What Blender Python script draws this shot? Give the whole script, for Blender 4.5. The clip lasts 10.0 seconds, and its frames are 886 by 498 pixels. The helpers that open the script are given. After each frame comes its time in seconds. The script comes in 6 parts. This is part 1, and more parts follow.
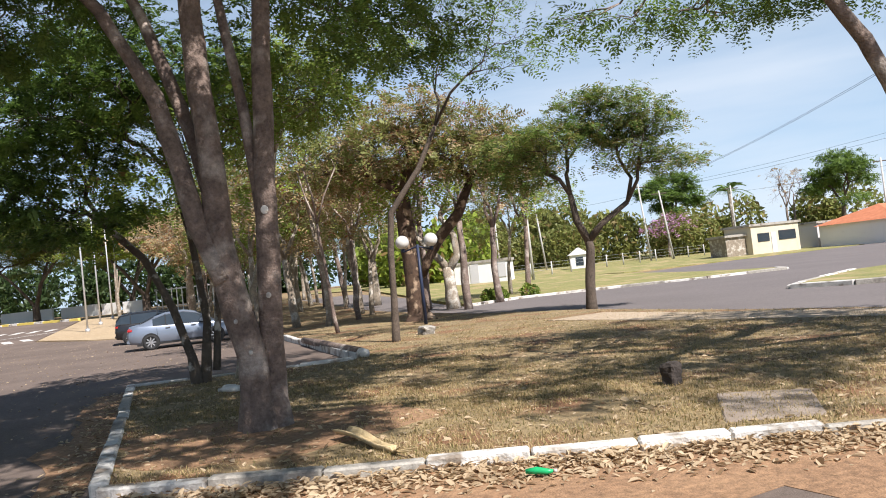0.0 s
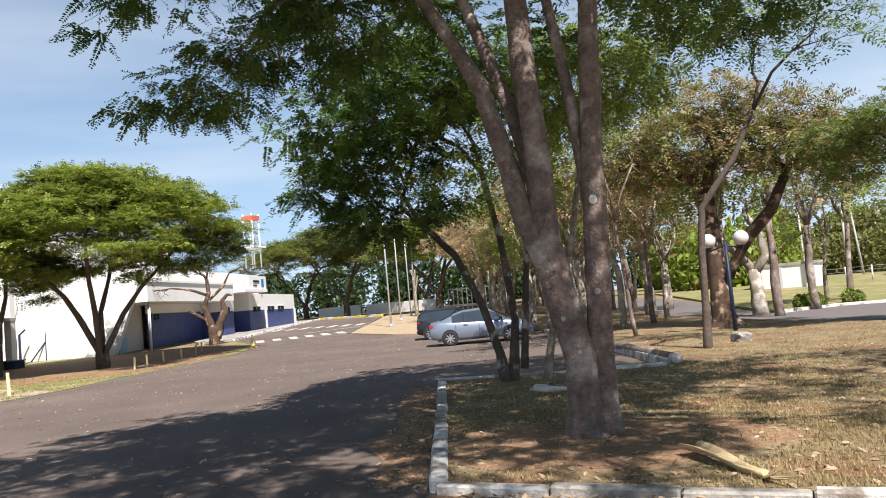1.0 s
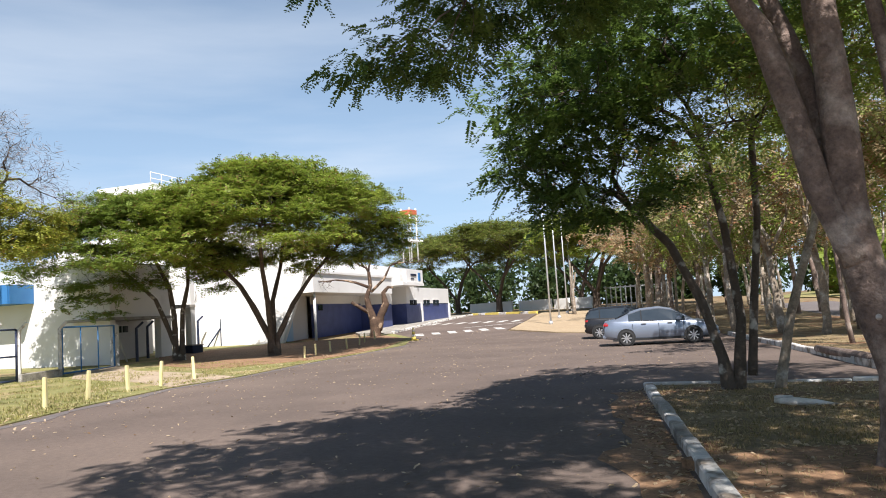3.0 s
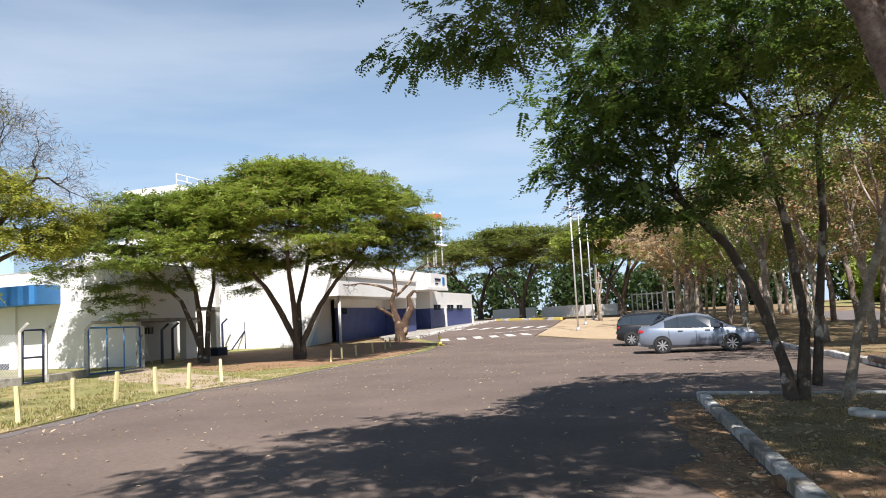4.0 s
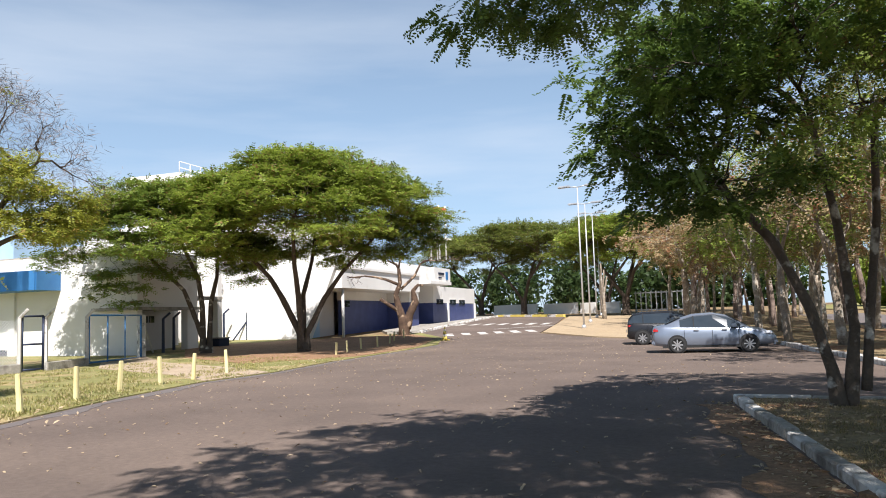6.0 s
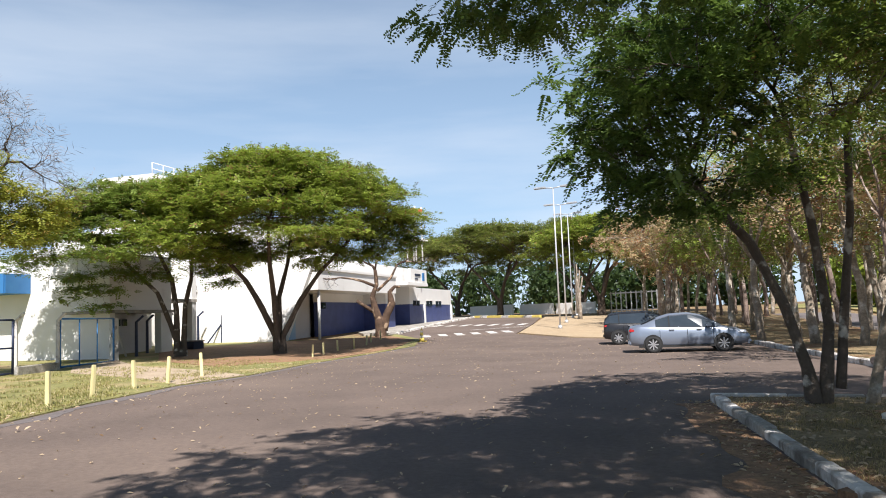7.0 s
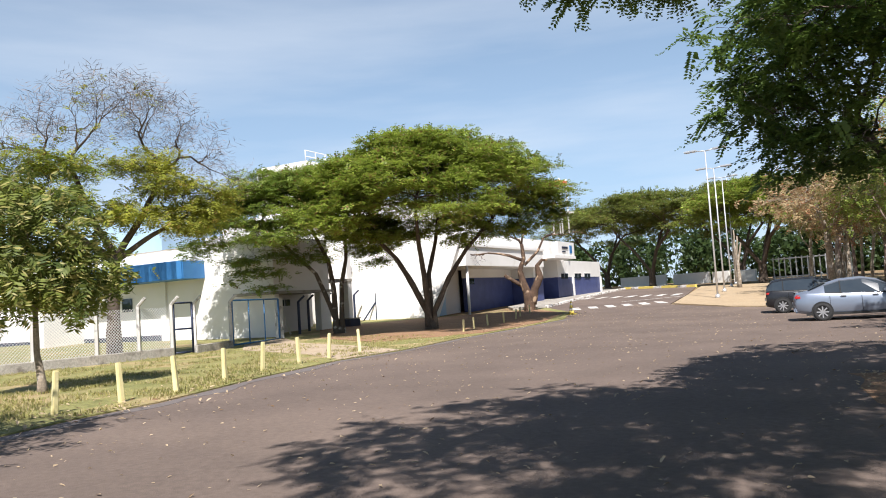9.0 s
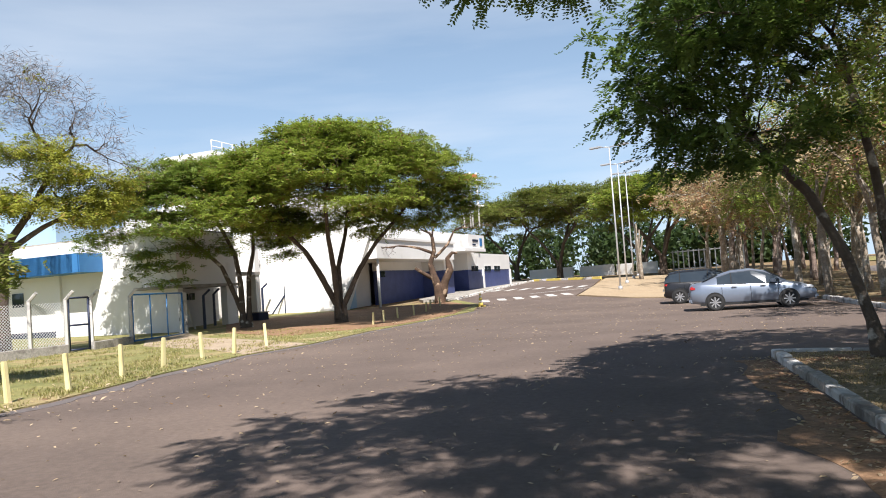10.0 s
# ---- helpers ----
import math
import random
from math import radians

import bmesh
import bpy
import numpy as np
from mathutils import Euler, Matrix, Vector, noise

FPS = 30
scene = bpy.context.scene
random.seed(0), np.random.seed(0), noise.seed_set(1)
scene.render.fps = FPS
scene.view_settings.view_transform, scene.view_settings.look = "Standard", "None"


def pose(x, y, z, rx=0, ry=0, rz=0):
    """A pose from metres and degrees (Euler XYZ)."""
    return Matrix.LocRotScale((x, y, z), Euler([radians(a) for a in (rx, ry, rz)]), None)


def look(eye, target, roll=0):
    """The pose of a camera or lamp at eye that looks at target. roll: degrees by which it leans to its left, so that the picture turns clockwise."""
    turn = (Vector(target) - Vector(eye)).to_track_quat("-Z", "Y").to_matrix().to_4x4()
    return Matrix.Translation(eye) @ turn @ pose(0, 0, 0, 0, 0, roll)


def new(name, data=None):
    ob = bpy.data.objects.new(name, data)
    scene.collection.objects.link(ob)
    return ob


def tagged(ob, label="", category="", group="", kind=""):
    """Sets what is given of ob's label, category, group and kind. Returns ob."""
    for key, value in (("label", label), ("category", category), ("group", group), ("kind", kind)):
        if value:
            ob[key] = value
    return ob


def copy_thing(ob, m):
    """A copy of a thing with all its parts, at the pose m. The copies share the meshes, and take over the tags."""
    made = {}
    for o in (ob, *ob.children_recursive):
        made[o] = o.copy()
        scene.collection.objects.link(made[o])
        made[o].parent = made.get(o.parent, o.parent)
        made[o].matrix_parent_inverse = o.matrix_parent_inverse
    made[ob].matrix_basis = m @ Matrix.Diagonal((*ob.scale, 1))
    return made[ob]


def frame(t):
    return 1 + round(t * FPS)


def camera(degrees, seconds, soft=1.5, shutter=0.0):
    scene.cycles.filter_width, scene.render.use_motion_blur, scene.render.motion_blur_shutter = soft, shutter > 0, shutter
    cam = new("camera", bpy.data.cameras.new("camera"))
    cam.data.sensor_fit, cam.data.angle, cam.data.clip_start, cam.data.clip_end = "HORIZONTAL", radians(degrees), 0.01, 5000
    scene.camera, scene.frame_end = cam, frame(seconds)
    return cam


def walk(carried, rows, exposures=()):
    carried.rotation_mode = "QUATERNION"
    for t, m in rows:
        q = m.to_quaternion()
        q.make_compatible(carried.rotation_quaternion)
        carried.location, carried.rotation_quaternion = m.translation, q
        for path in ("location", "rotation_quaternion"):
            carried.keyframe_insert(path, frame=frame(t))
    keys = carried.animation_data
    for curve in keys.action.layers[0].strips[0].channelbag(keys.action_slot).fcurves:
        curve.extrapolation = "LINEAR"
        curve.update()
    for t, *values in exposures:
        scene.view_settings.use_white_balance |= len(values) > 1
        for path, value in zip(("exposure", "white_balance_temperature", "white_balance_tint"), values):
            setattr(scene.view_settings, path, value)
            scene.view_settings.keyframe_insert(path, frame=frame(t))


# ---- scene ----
cam = camera(60.0, 10.0, soft=1.0)
PATH = [
    (0, (-0.108, 0.642, 1.549), (-0.225, 2.637, 1.618), -6.4),
    (0.5, (-0.433, 0.991, 1.544), (-1.015, 2.901, 1.659), -6.8),
    (1, (-0.795, 1.16, 1.536), (-1.601, 2.984, 1.686), -5.3),
    (1.5, (-1.167, 1.287, 1.534), (-2.146, 3.021, 1.726), -4.4),
    (2, (-1.527, 1.508, 1.523), (-2.621, 3.171, 1.717), -4.2),
    (2.5, (-1.892, 1.676, 1.539), (-3.015, 3.323, 1.712), -4.1),
    (4, (-2.886, 2.026, 1.52), (-4.06, 3.633, 1.71), -3.1),
    (4.5, (-3.201, 2.139, 1.498), (-4.4, 3.727, 1.699), -3.0),
    (5, (-3.493, 2.2, 1.514), (-4.692, 3.79, 1.7), -2.6),
    (6.5, (-3.653, 2.28, 1.516), (-4.805, 3.905, 1.692), -1.8),
    (7, (-3.69, 2.274, 1.52), (-4.811, 3.921, 1.698), -2.3),
    (7.5, (-3.678, 2.281, 1.516), (-4.851, 3.891, 1.693), -2.9),
    (8, (-3.689, 2.27, 1.491), (-4.989, 3.782, 1.653), -3.4),
    (8.5, (-3.697, 2.259, 1.485), (-5.09, 3.686, 1.632), -3.6),
    (9, (-3.673, 2.265, 1.486), (-5.09, 3.67, 1.619), -3.8),
    (9.5, (-3.726, 2.33, 1.504), (-5.046, 3.828, 1.618), -3.8),
    (10, (-3.565, 2.317, 1.491), (-4.816, 3.875, 1.589), -4.1),
]
walk(cam, [(t, look(eye, target, roll)) for t, eye, target, roll in PATH])

# ---------- world, sun ----------
SUN_DIR = Vector((0.44, -0.49, 0.765)).normalized()
world = bpy.data.worlds.new("sky")
scene.world = world
world.use_nodes = True
wn, wl = world.node_tree.nodes, world.node_tree.links
wn.clear()
sky = wn.new("ShaderNodeTexSky")
sky.sky_type, sky.sun_disc = "NISHITA", False
sky.sun_elevation, sky.sun_rotation = math.asin(SUN_DIR.z), math.atan2(SUN_DIR.x, SUN_DIR.y)
sky.altitude, sky.air_density, sky.dust_density, sky.ozone_density = 600, 0.8, 0.2, 1.6
# thin high cloud streaks drawn over the sky
coord = wn.new("ShaderNodeTexCoord")
squash = wn.new("ShaderNodeMapping")
squash.inputs["Scale"].default_value = (0.7, 0.9, 5.5)
squash.inputs["Rotation"].default_value = (0.18, -0.12, 0.5)
cloud = wn.new("ShaderNodeTexNoise")
cloud.inputs["Scale"].default_value, cloud.inputs["Detail"].default_value = 1.7, 7.0
cloud.inputs["Roughness"].default_value = 0.52
ramp = wn.new("ShaderNodeValToRGB")
ramp.color_ramp.elements[0].position, ramp.color_ramp.elements[1].position = 0.40, 0.68
ramp.color_ramp.elements[0].color, ramp.color_ramp.elements[1].color = (0.05, 0.05, 0.05, 1), (0.72, 0.72, 0.72, 1)
haze = wn.new("ShaderNodeMix")
haze.data_type = "RGBA"
haze.inputs["B"].default_value = (6.9, 7.4, 8.2, 1)
# pale blue haze towards the horizon
split = wn.new("ShaderNodeSeparateXYZ")
low = wn.new("ShaderNodeMapRange")
low.inputs["From Min"].default_value, low.inputs["From Max"].default_value = 0.0, 0.6
low.inputs["To Min"].default_value, low.inputs["To Max"].default_value = 0.85, 0.0
veil = wn.new("ShaderNodeMix")
veil.data_type = "RGBA"
veil.inputs["B"].default_value = (4.05, 5.75, 7.7, 1)
wbg = wn.new("ShaderNodeBackground")
wbg.inputs["Strength"].default_value = 0.071
scene.view_settings.exposure = 0.86
wout = wn.new("ShaderNodeOutputWorld")
wl.new(coord.outputs["Generated"], squash.inputs["Vector"])
wl.new(squash.outputs["Vector"], cloud.inputs["Vector"])
wl.new(cloud.outputs["Fac"], ramp.inputs["Fac"])
thin = wn.new("ShaderNodeMapRange")
thin.inputs["From Min"].default_value, thin.inputs["From Max"].default_value = 0.12, 0.5
thin.inputs["To Min"].default_value, thin.inputs["To Max"].default_value = 1.0, 0.14
cover = wn.new("ShaderNodeMath")
cover.operation = "MULTIPLY"
wl.new(split.outputs["Z"], thin.inputs["Value"])
wl.new(ramp.outputs["Color"], cover.inputs[0])
wl.new(thin.outputs["Result"], cover.inputs[1])
wl.new(cover.outputs[0], haze.inputs["Factor"])
wl.new(coord.outputs["Generated"], split.inputs["Vector"])
wl.new(split.outputs["Z"], low.inputs["Value"])
wl.new(low.outputs["Result"], veil.inputs["Factor"])
wl.new(sky.outputs["Color"], veil.inputs["A"])
wl.new(veil.outputs["Result"], haze.inputs["A"])
wl.new(haze.outputs["Result"], wbg.inputs["Color"])
wl.new(wbg.outputs["Background"], wout.inputs["Surface"])
sun = new("sun", bpy.data.lights.new("sun", "SUN"))
sun.data.energy, sun.data.angle, sun.data.color = 5.0, radians(0.5), (1.0, 0.955, 0.935)
sun.matrix_world = look(SUN_DIR * 60, (0, 0, 0))


# ---------- materials ----------
def surface(name, low, high, rough=0.8, scale=3.0, fine=40.0, bump=0.2, metal=0.0, per_object=0.0, stain=None, stain_at=(0.55, 0.7), stain_scale=0.6, spec=0.4, speck=0.0, speck_scale=30.0):
    """Two-scale mottled surface in metres: broad tone from low to high, fine grain in bump and tone."""
    m = bpy.data.materials.new(name)
    m.use_nodes = True
    n, l = m.node_tree.nodes, m.node_tree.links
    b = n["Principled BSDF"]
    b.inputs["Roughness"].default_value, b.inputs["Metallic"].default_value = rough, metal
    b.inputs["Specular IOR Level"].default_value = spec
    tc = n.new("ShaderNodeTexCoord")
    geo = n.new("ShaderNodeNewGeometry")
    broad, grain = n.new("ShaderNodeTexNoise"), n.new("ShaderNodeTexNoise")
    for node, s in ((broad, scale), (grain, fine)):
        node.inputs["Scale"].default_value, node.inputs["Detail"].default_value = s, 4.0
        l.new(geo.outputs["Position"], node.inputs["Vector"])
    add = n.new("ShaderNodeMath")
    add.operation = "MULTIPLY_ADD"
    add.inputs[1].default_value = 0.45
    l.new(grain.outputs["Fac"], add.inputs[0])
    half = n.new("ShaderNodeMath")
    half.operation = "MULTIPLY_ADD"
    half.inputs[1].default_value, half.inputs[2].default_value = 1.25, -0.36
    l.new(broad.outputs["Fac"], half.inputs[0])
    l.new(half.outputs[0], add.inputs[2])
    mix = n.new("ShaderNodeMix")
    mix.data_type = "RGBA"
    mix.inputs["A"].default_value, mix.inputs["B"].default_value = (*low, 1), (*high, 1)
    l.new(add.outputs[0], mix.inputs["Factor"])
    out = mix.outputs["Result"]
    if stain:
        blot = n.new("ShaderNodeTexNoise")
        blot.inputs["Scale"].default_value, blot.inputs["Detail"].default_value = stain_scale, 6.0
        l.new(geo.outputs["Position"], blot.inputs["Vector"])
        r = n.new("ShaderNodeMapRange")
        r.inputs["From Min"].default_value, r.inputs["From Max"].default_value = stain_at
        l.new(blot.outputs["Fac"], r.inputs["Value"])
        m2 = n.new("ShaderNodeMix")
        m2.data_type = "RGBA"
        m2.inputs["B"].default_value = (*stain, 1)
        l.new(r.outputs["Result"], m2.inputs["Factor"])
        l.new(out, m2.inputs["A"])
        out = m2.outputs["Result"]
    if speck:
        grit = n.new("ShaderNodeTexNoise")
        grit.inputs["Scale"].default_value, grit.inputs["Detail"].default_value, grit.inputs["Roughness"].default_value = speck_scale, 5.0, 0.75
        l.new(geo.outputs["Position"], grit.inputs["Vector"])
        r = n.new("ShaderNodeMapRange")
        r.inputs["From Min"].default_value, r.inputs["From Max"].default_value = 0.32, 0.68
        r.inputs["To Min"].default_value, r.inputs["To Max"].default_value = 1 - speck, 1 + speck
        l.new(grit.outputs["Fac"], r.inputs["Value"])
        hsv = n.new("ShaderNodeHueSaturation")
        l.new(r.outputs["Result"], hsv.inputs["Value"])
        l.new(out, hsv.inputs["Color"])
        out = hsv.outputs["Color"]
    if per_object:
        info = n.new("ShaderNodeObjectInfo")
        hsv = n.new("ShaderNodeHueSaturation")
        r = n.new("ShaderNodeMapRange")
        r.inputs["To Min"].default_value, r.inputs["To Max"].default_value = 1 - per_object, 1 + per_object
        l.new(info.outputs["Random"], r.inputs["Value"])
        l.new(r.outputs["Result"], hsv.inputs["Value"])
        l.new(out, hsv.inputs["Color"])
        out = hsv.outputs["Color"]
    l.new(out, b.inputs["Base Color"])
    if bump:
        bm = n.new("ShaderNodeBump")
        bm.inputs["Strength"].default_value, bm.inputs["Distance"].default_value = bump, 0.02
        l.new(grain.outputs["Fac"], bm.inputs["Height"])
        l.new(bm.outputs["Normal"], b.inputs["Normal"])
    return m


def leaf_material(name, low, high, dry=None, dry_share=0.12):
    """Leaves: tone varies leaf by leaf and over the crown; light shines through."""
    m = bpy.data.materials.new(name)
    m.use_nodes = True
    n, l = m.node_tree.nodes, m.node_tree.links
    b, out = n["Principled BSDF"], n["Material Output"]
    geo = n.new("ShaderNodeNewGeometry")
    broad = n.new("ShaderNodeTexNoise")
    broad.inputs["Scale"].default_value, broad.inputs["Detail"].default_value = 0.9, 3.0
    l.new(geo.outputs["Position"], broad.inputs["Vector"])
    avg = n.new("ShaderNodeMath")
    avg.operation = "MULTIPLY_ADD"
    avg.inputs[1].default_value = 0.5
    half = n.new("ShaderNodeMath")
    half.operation = "MULTIPLY_ADD"
    half.inputs[1].default_value, half.inputs[2].default_value = 1.6, -0.55
    l.new(broad.outputs["Fac"], half.inputs[0])
    l.new(geo.outputs["Random Per Island"], avg.inputs[0])
    l.new(half.outputs[0], avg.inputs[2])
    mix = n.new("ShaderNodeMix")
    mix.data_type = "RGBA"
    mix.inputs["A"].default_value, mix.inputs["B"].default_value = (*low, 1), (*high, 1)
    l.new(avg.outputs[0], mix.inputs["Factor"])
    col = mix.outputs["Result"]
    if dry:
        cut = n.new("ShaderNodeMath")
        cut.operation = "LESS_THAN"
        cut.inputs[1].default_value = dry_share
        l.new(geo.outputs["Random Per Island"], cut.inputs[0])
        m2 = n.new("ShaderNodeMix")
        m2.data_type = "RGBA"
        m2.inputs["B"].default_value = (*dry, 1)
        l.new(cut.outputs[0], m2.inputs["Factor"])
        l.new(col, m2.inputs["A"])
        col = m2.outputs["Result"]
    l.new(col, b.inputs["Base Color"])
    b.inputs["Roughness"].default_value, b.inputs["Specular IOR Level"].default_value = 0.5, 0.35
    tr = n.new("ShaderNodeBsdfTranslucent")
    l.new(col, tr.inputs["Color"])
    ms = n.new("ShaderNodeMixShader")
    ms.inputs["Fac"].default_value = 0.42
    l.new(b.outputs["BSDF"], ms.inputs[1])
    l.new(tr.outputs["BSDF"], ms.inputs[2])
    l.new(ms.outputs["Shader"], out.inputs["Surface"])
    return m


ASPHALT = surface("asphalt", (0.097, 0.073, 0.059), (0.172, 0.128, 0.103), 0.9, 0.5, 90, 0.5, stain=(0.185, 0.138, 0.108), stain_at=(0.5, 0.75), stain_scale=0.22, speck=0.2, speck_scale=11.0)
ASPHALT_OLD = surface("worn_asphalt", (0.118, 0.101, 0.095), (0.17, 0.146, 0.137), 0.9, 0.3, 60, 0.4, speck=0.18, speck_scale=9.0)
RED_EARTH = surface("red_earth", (0.20, 0.11, 0.06), (0.33, 0.20, 0.11), 0.95, 1.5, 60, 0.6, speck=0.4, speck_scale=14.0)
DRY_GRASS = surface("dry_grass", (0.115, 0.085, 0.042), (0.36, 0.265, 0.14), 0.95, 1.6, 45, 1.0, stain=(0.20, 0.10, 0.05), stain_at=(0.5, 0.66), stain_scale=0.9, speck=0.4, speck_scale=11.0)
VERGE_GRASS = surface("verge_grass", (0.13, 0.145, 0.04), (0.30, 0.26, 0.10), 0.95, 0.9, 40, 0.9, stain=(0.34, 0.26, 0.13), stain_at=(0.5, 0.65), stain_scale=0.5, speck=0.35, speck_scale=9.0)
TAN_DIRT = surface("tan_dirt", (0.33, 0.24, 0.145), (0.43, 0.33, 0.21), 0.95, 0.8, 50, 0.5, speck=0.25, speck_scale=8.0)
PATH_DIRT = surface("beaten_path", (0.33, 0.25, 0.17), (0.43, 0.34, 0.24), 0.95, 0.8, 50, 0.4, speck=0.25, speck_scale=8.0)
KERB_WHITE = surface("kerb_whitewash", (0.44, 0.41, 0.37), (0.80, 0.77, 0.72), 0.9, 4.5, 25, 0.9, per_object=0.15, stain=(0.22, 0.18, 0.14), stain_at=(0.5, 0.64), stain_scale=3.2)
CONCRETE = surface("concrete", (0.26, 0.235, 0.20), (0.42, 0.39, 0.34), 0.9, 2.0, 40, 0.5, stain=(0.14, 0.12, 0.10), stain_at=(0.55, 0.7), stain_scale=1.7, speck=0.3, speck_scale=14.0)
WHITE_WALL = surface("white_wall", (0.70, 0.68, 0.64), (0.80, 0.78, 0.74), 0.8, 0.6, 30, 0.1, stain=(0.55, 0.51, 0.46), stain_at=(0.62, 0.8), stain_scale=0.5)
# grey for walls and doors; paints shade into the white entrance and porch walls
GREY_OR_SHADED_WALL = surface("grey_or_shaded_wall", (0.45, 0.44, 0.44), (0.56, 0.55, 0.54), 0.8, 0.6, 30, 0.1)
BLUE_TILE = surface("blue_tile", (0.035, 0.05, 0.15), (0.075, 0.10, 0.26), 0.45, 1.6, 14, 0.15, per_object=0.1)
BLUE_PAINT = surface("blue_paint", (0.025, 0.13, 0.33), (0.05, 0.20, 0.42), 0.5, 1.5, 40, 0.1)
PALE_BLUE = surface("pale_blue_wall", (0.30, 0.44, 0.58), (0.38, 0.52, 0.66), 0.7, 0.8, 30, 0.1)
DARK_STEEL = surface("dark_steel", (0.012, 0.018, 0.04), (0.03, 0.04, 0.08), 0.5, 4, 60, 0.1, metal=0.2)
GALV = surface("galvanised_steel", (0.45, 0.46, 0.47), (0.62, 0.62, 0.62), 0.45, 2, 60, 0.1, metal=0.5)
YELLOW = surface("yellow_paint", (0.56, 0.48, 0.22), (0.72, 0.64, 0.36), 0.7, 3, 40, 0.3, per_object=0.1)
ROAD_PAINT = surface("road_paint", (0.55, 0.52, 0.47), (0.72, 0.69, 0.63), 0.8, 2, 30, 0.2, stain=(0.25, 0.21, 0.18), stain_at=(0.5, 0.7), stain_scale=1.5)
ROAD_YELLOW = surface("road_yellow", (0.55, 0.42, 0.08), (0.7, 0.55, 0.15), 0.8, 2, 30, 0.2)
BARK = surface("bark", (0.085, 0.062, 0.052), (0.29, 0.215, 0.175), 0.95, 5.0, 34, 1.0, stain=(0.40, 0.335, 0.285), stain_at=(0.52, 0.66), stain_scale=2.2, speck=0.35, speck_scale=16.0)
BARK_PALE = surface("pale_bark", (0.17, 0.135, 0.10), (0.36, 0.30, 0.23), 0.95, 3.0, 26, 1.0, stain=(0.46, 0.42, 0.36), stain_at=(0.53, 0.63), stain_scale=3.0, speck=0.35, speck_scale=14.0)
BARK_DARK = surface("dark_bark", (0.05, 0.038, 0.028), (0.14, 0.105, 0.08), 0.95, 3.0, 26, 1.0, speck=0.35, speck_scale=14.0)
LICHEN_BARK = surface("lichen_bark", (0.055, 0.042, 0.032), (0.14, 0.11, 0.085), 0.95, 3.0, 26, 1.0, stain=(0.44, 0.41, 0.36), stain_at=(0.56, 0.64), stain_scale=3.2)
SCAR_BARK = surface("scarred_bark", (0.022, 0.014, 0.010), (0.14, 0.085, 0.055), 0.95, 4.5, 24, 1.0, stain=(0.34, 0.24, 0.16), stain_at=(0.56, 0.64), stain_scale=2.6)
TWIG = surface("twigs", (0.15, 0.115, 0.095), (0.27, 0.22, 0.19), 0.95, 3.0, 30, 0.6)
LEAF_NEAR = leaf_material("leaf_dark", (0.055, 0.105, 0.026), (0.20, 0.29, 0.056))
LEAF_MID = leaf_material("leaf_mid", (0.10, 0.155, 0.03), (0.28, 0.36, 0.062), (0.22, 0.15, 0.05), 0.08)
LEAF_LIGHT = leaf_material("leaf_light", (0.125, 0.18, 0.03), (0.335, 0.41, 0.062), (0.25, 0.17, 0.06), 0.10)
LEAF_FAR = leaf_material("leaf_far", (0.075, 0.11, 0.026), (0.24, 0.275, 0.055), (0.20, 0.15, 0.06), 0.1)
LEAF_YELLOW = leaf_material("leaf_yellow", (0.18, 0.215, 0.035), (0.44, 0.45, 0.07), (0.34, 0.25, 0.06), 0.1)
LEAF_DRY = leaf_material("leaf_dry", (0.26, 0.20, 0.10), (0.50, 0.38, 0.21), (0.30, 0.14, 0.07), 0.2)
LEAF_OLIVE = leaf_material("leaf_olive", (0.11, 0.13, 0.036), (0.29, 0.30, 0.085), (0.24, 0.18, 0.07), 0.15)
LEAF_MANGO = leaf_material("leaf_mango", (0.03, 0.065, 0.015), (0.25, 0.28, 0.06), (0.36, 0.33, 0.11), 0.22)
LEAF_DEEP = leaf_material("leaf_deep", (0.025, 0.05, 0.018), (0.07, 0.11, 0.03))
BLOSSOM = leaf_material("blossom", (0.40, 0.16, 0.36), (0.60, 0.34, 0.54), (0.16, 0.15, 0.05), 0.45)
LITTER = leaf_material("leaf_litter", (0.42, 0.30, 0.18), (0.70, 0.56, 0.38), (0.24, 0.15, 0.08), 0.15)
STRAW = leaf_material("straw", (0.24, 0.17, 0.075), (0.55, 0.43, 0.22), (0.15, 0.14, 0.045), 0.2)
STRAW_GREEN = leaf_material("verge_blades", (0.17, 0.19, 0.05), (0.38, 0.34, 0.12), (0.45, 0.37, 0.19), 0.35)
ROOF_TILE = surface("roof_tile", (0.34, 0.11, 0.05), (0.52, 0.20, 0.10), 0.85, 2, 20, 0.6)
CREAM = surface("cream_wall", (0.50, 0.43, 0.31), (0.62, 0.55, 0.42), 0.85, 1, 30, 0.1)
GLASS_DARK = surface("dark_glass", (0.02, 0.03, 0.04), (0.04, 0.05, 0.06), 0.02, 1, 5, 0.0, spec=0.6)


# ---------- building helpers ----------
def thing(name, at=(0, 0, 0), label="", category="", group="", kind=""):
    ob = new(name)
    ob.location = at
    return tagged(ob, label, category, group, kind)


def mesh_from(name, verts, faces, mats, smooth=False):
    me = bpy.data.meshes.new(name)
    me.from_pydata(verts, [], faces)
    for m in mats if isinstance(mats, (list, tuple)) else [mats]:
        me.materials.append(m)
    if smooth:
        me.polygons.foreach_set("use_smooth", [True] * len(me.polygons))
    me.update()
    return me


def part(name, bm, material, parent=None, label="", smooth=False):
    me = bpy.data.meshes.new(name)
    bm.to_mesh(me)
    bm.free()
    me.materials.append(material)
    if smooth:
        me.polygons.foreach_set("use_smooth", [True] * len(me.polygons))
    ob = new(name, me)
    if parent is not None:
        ob.parent = parent
    return tagged(ob, label)


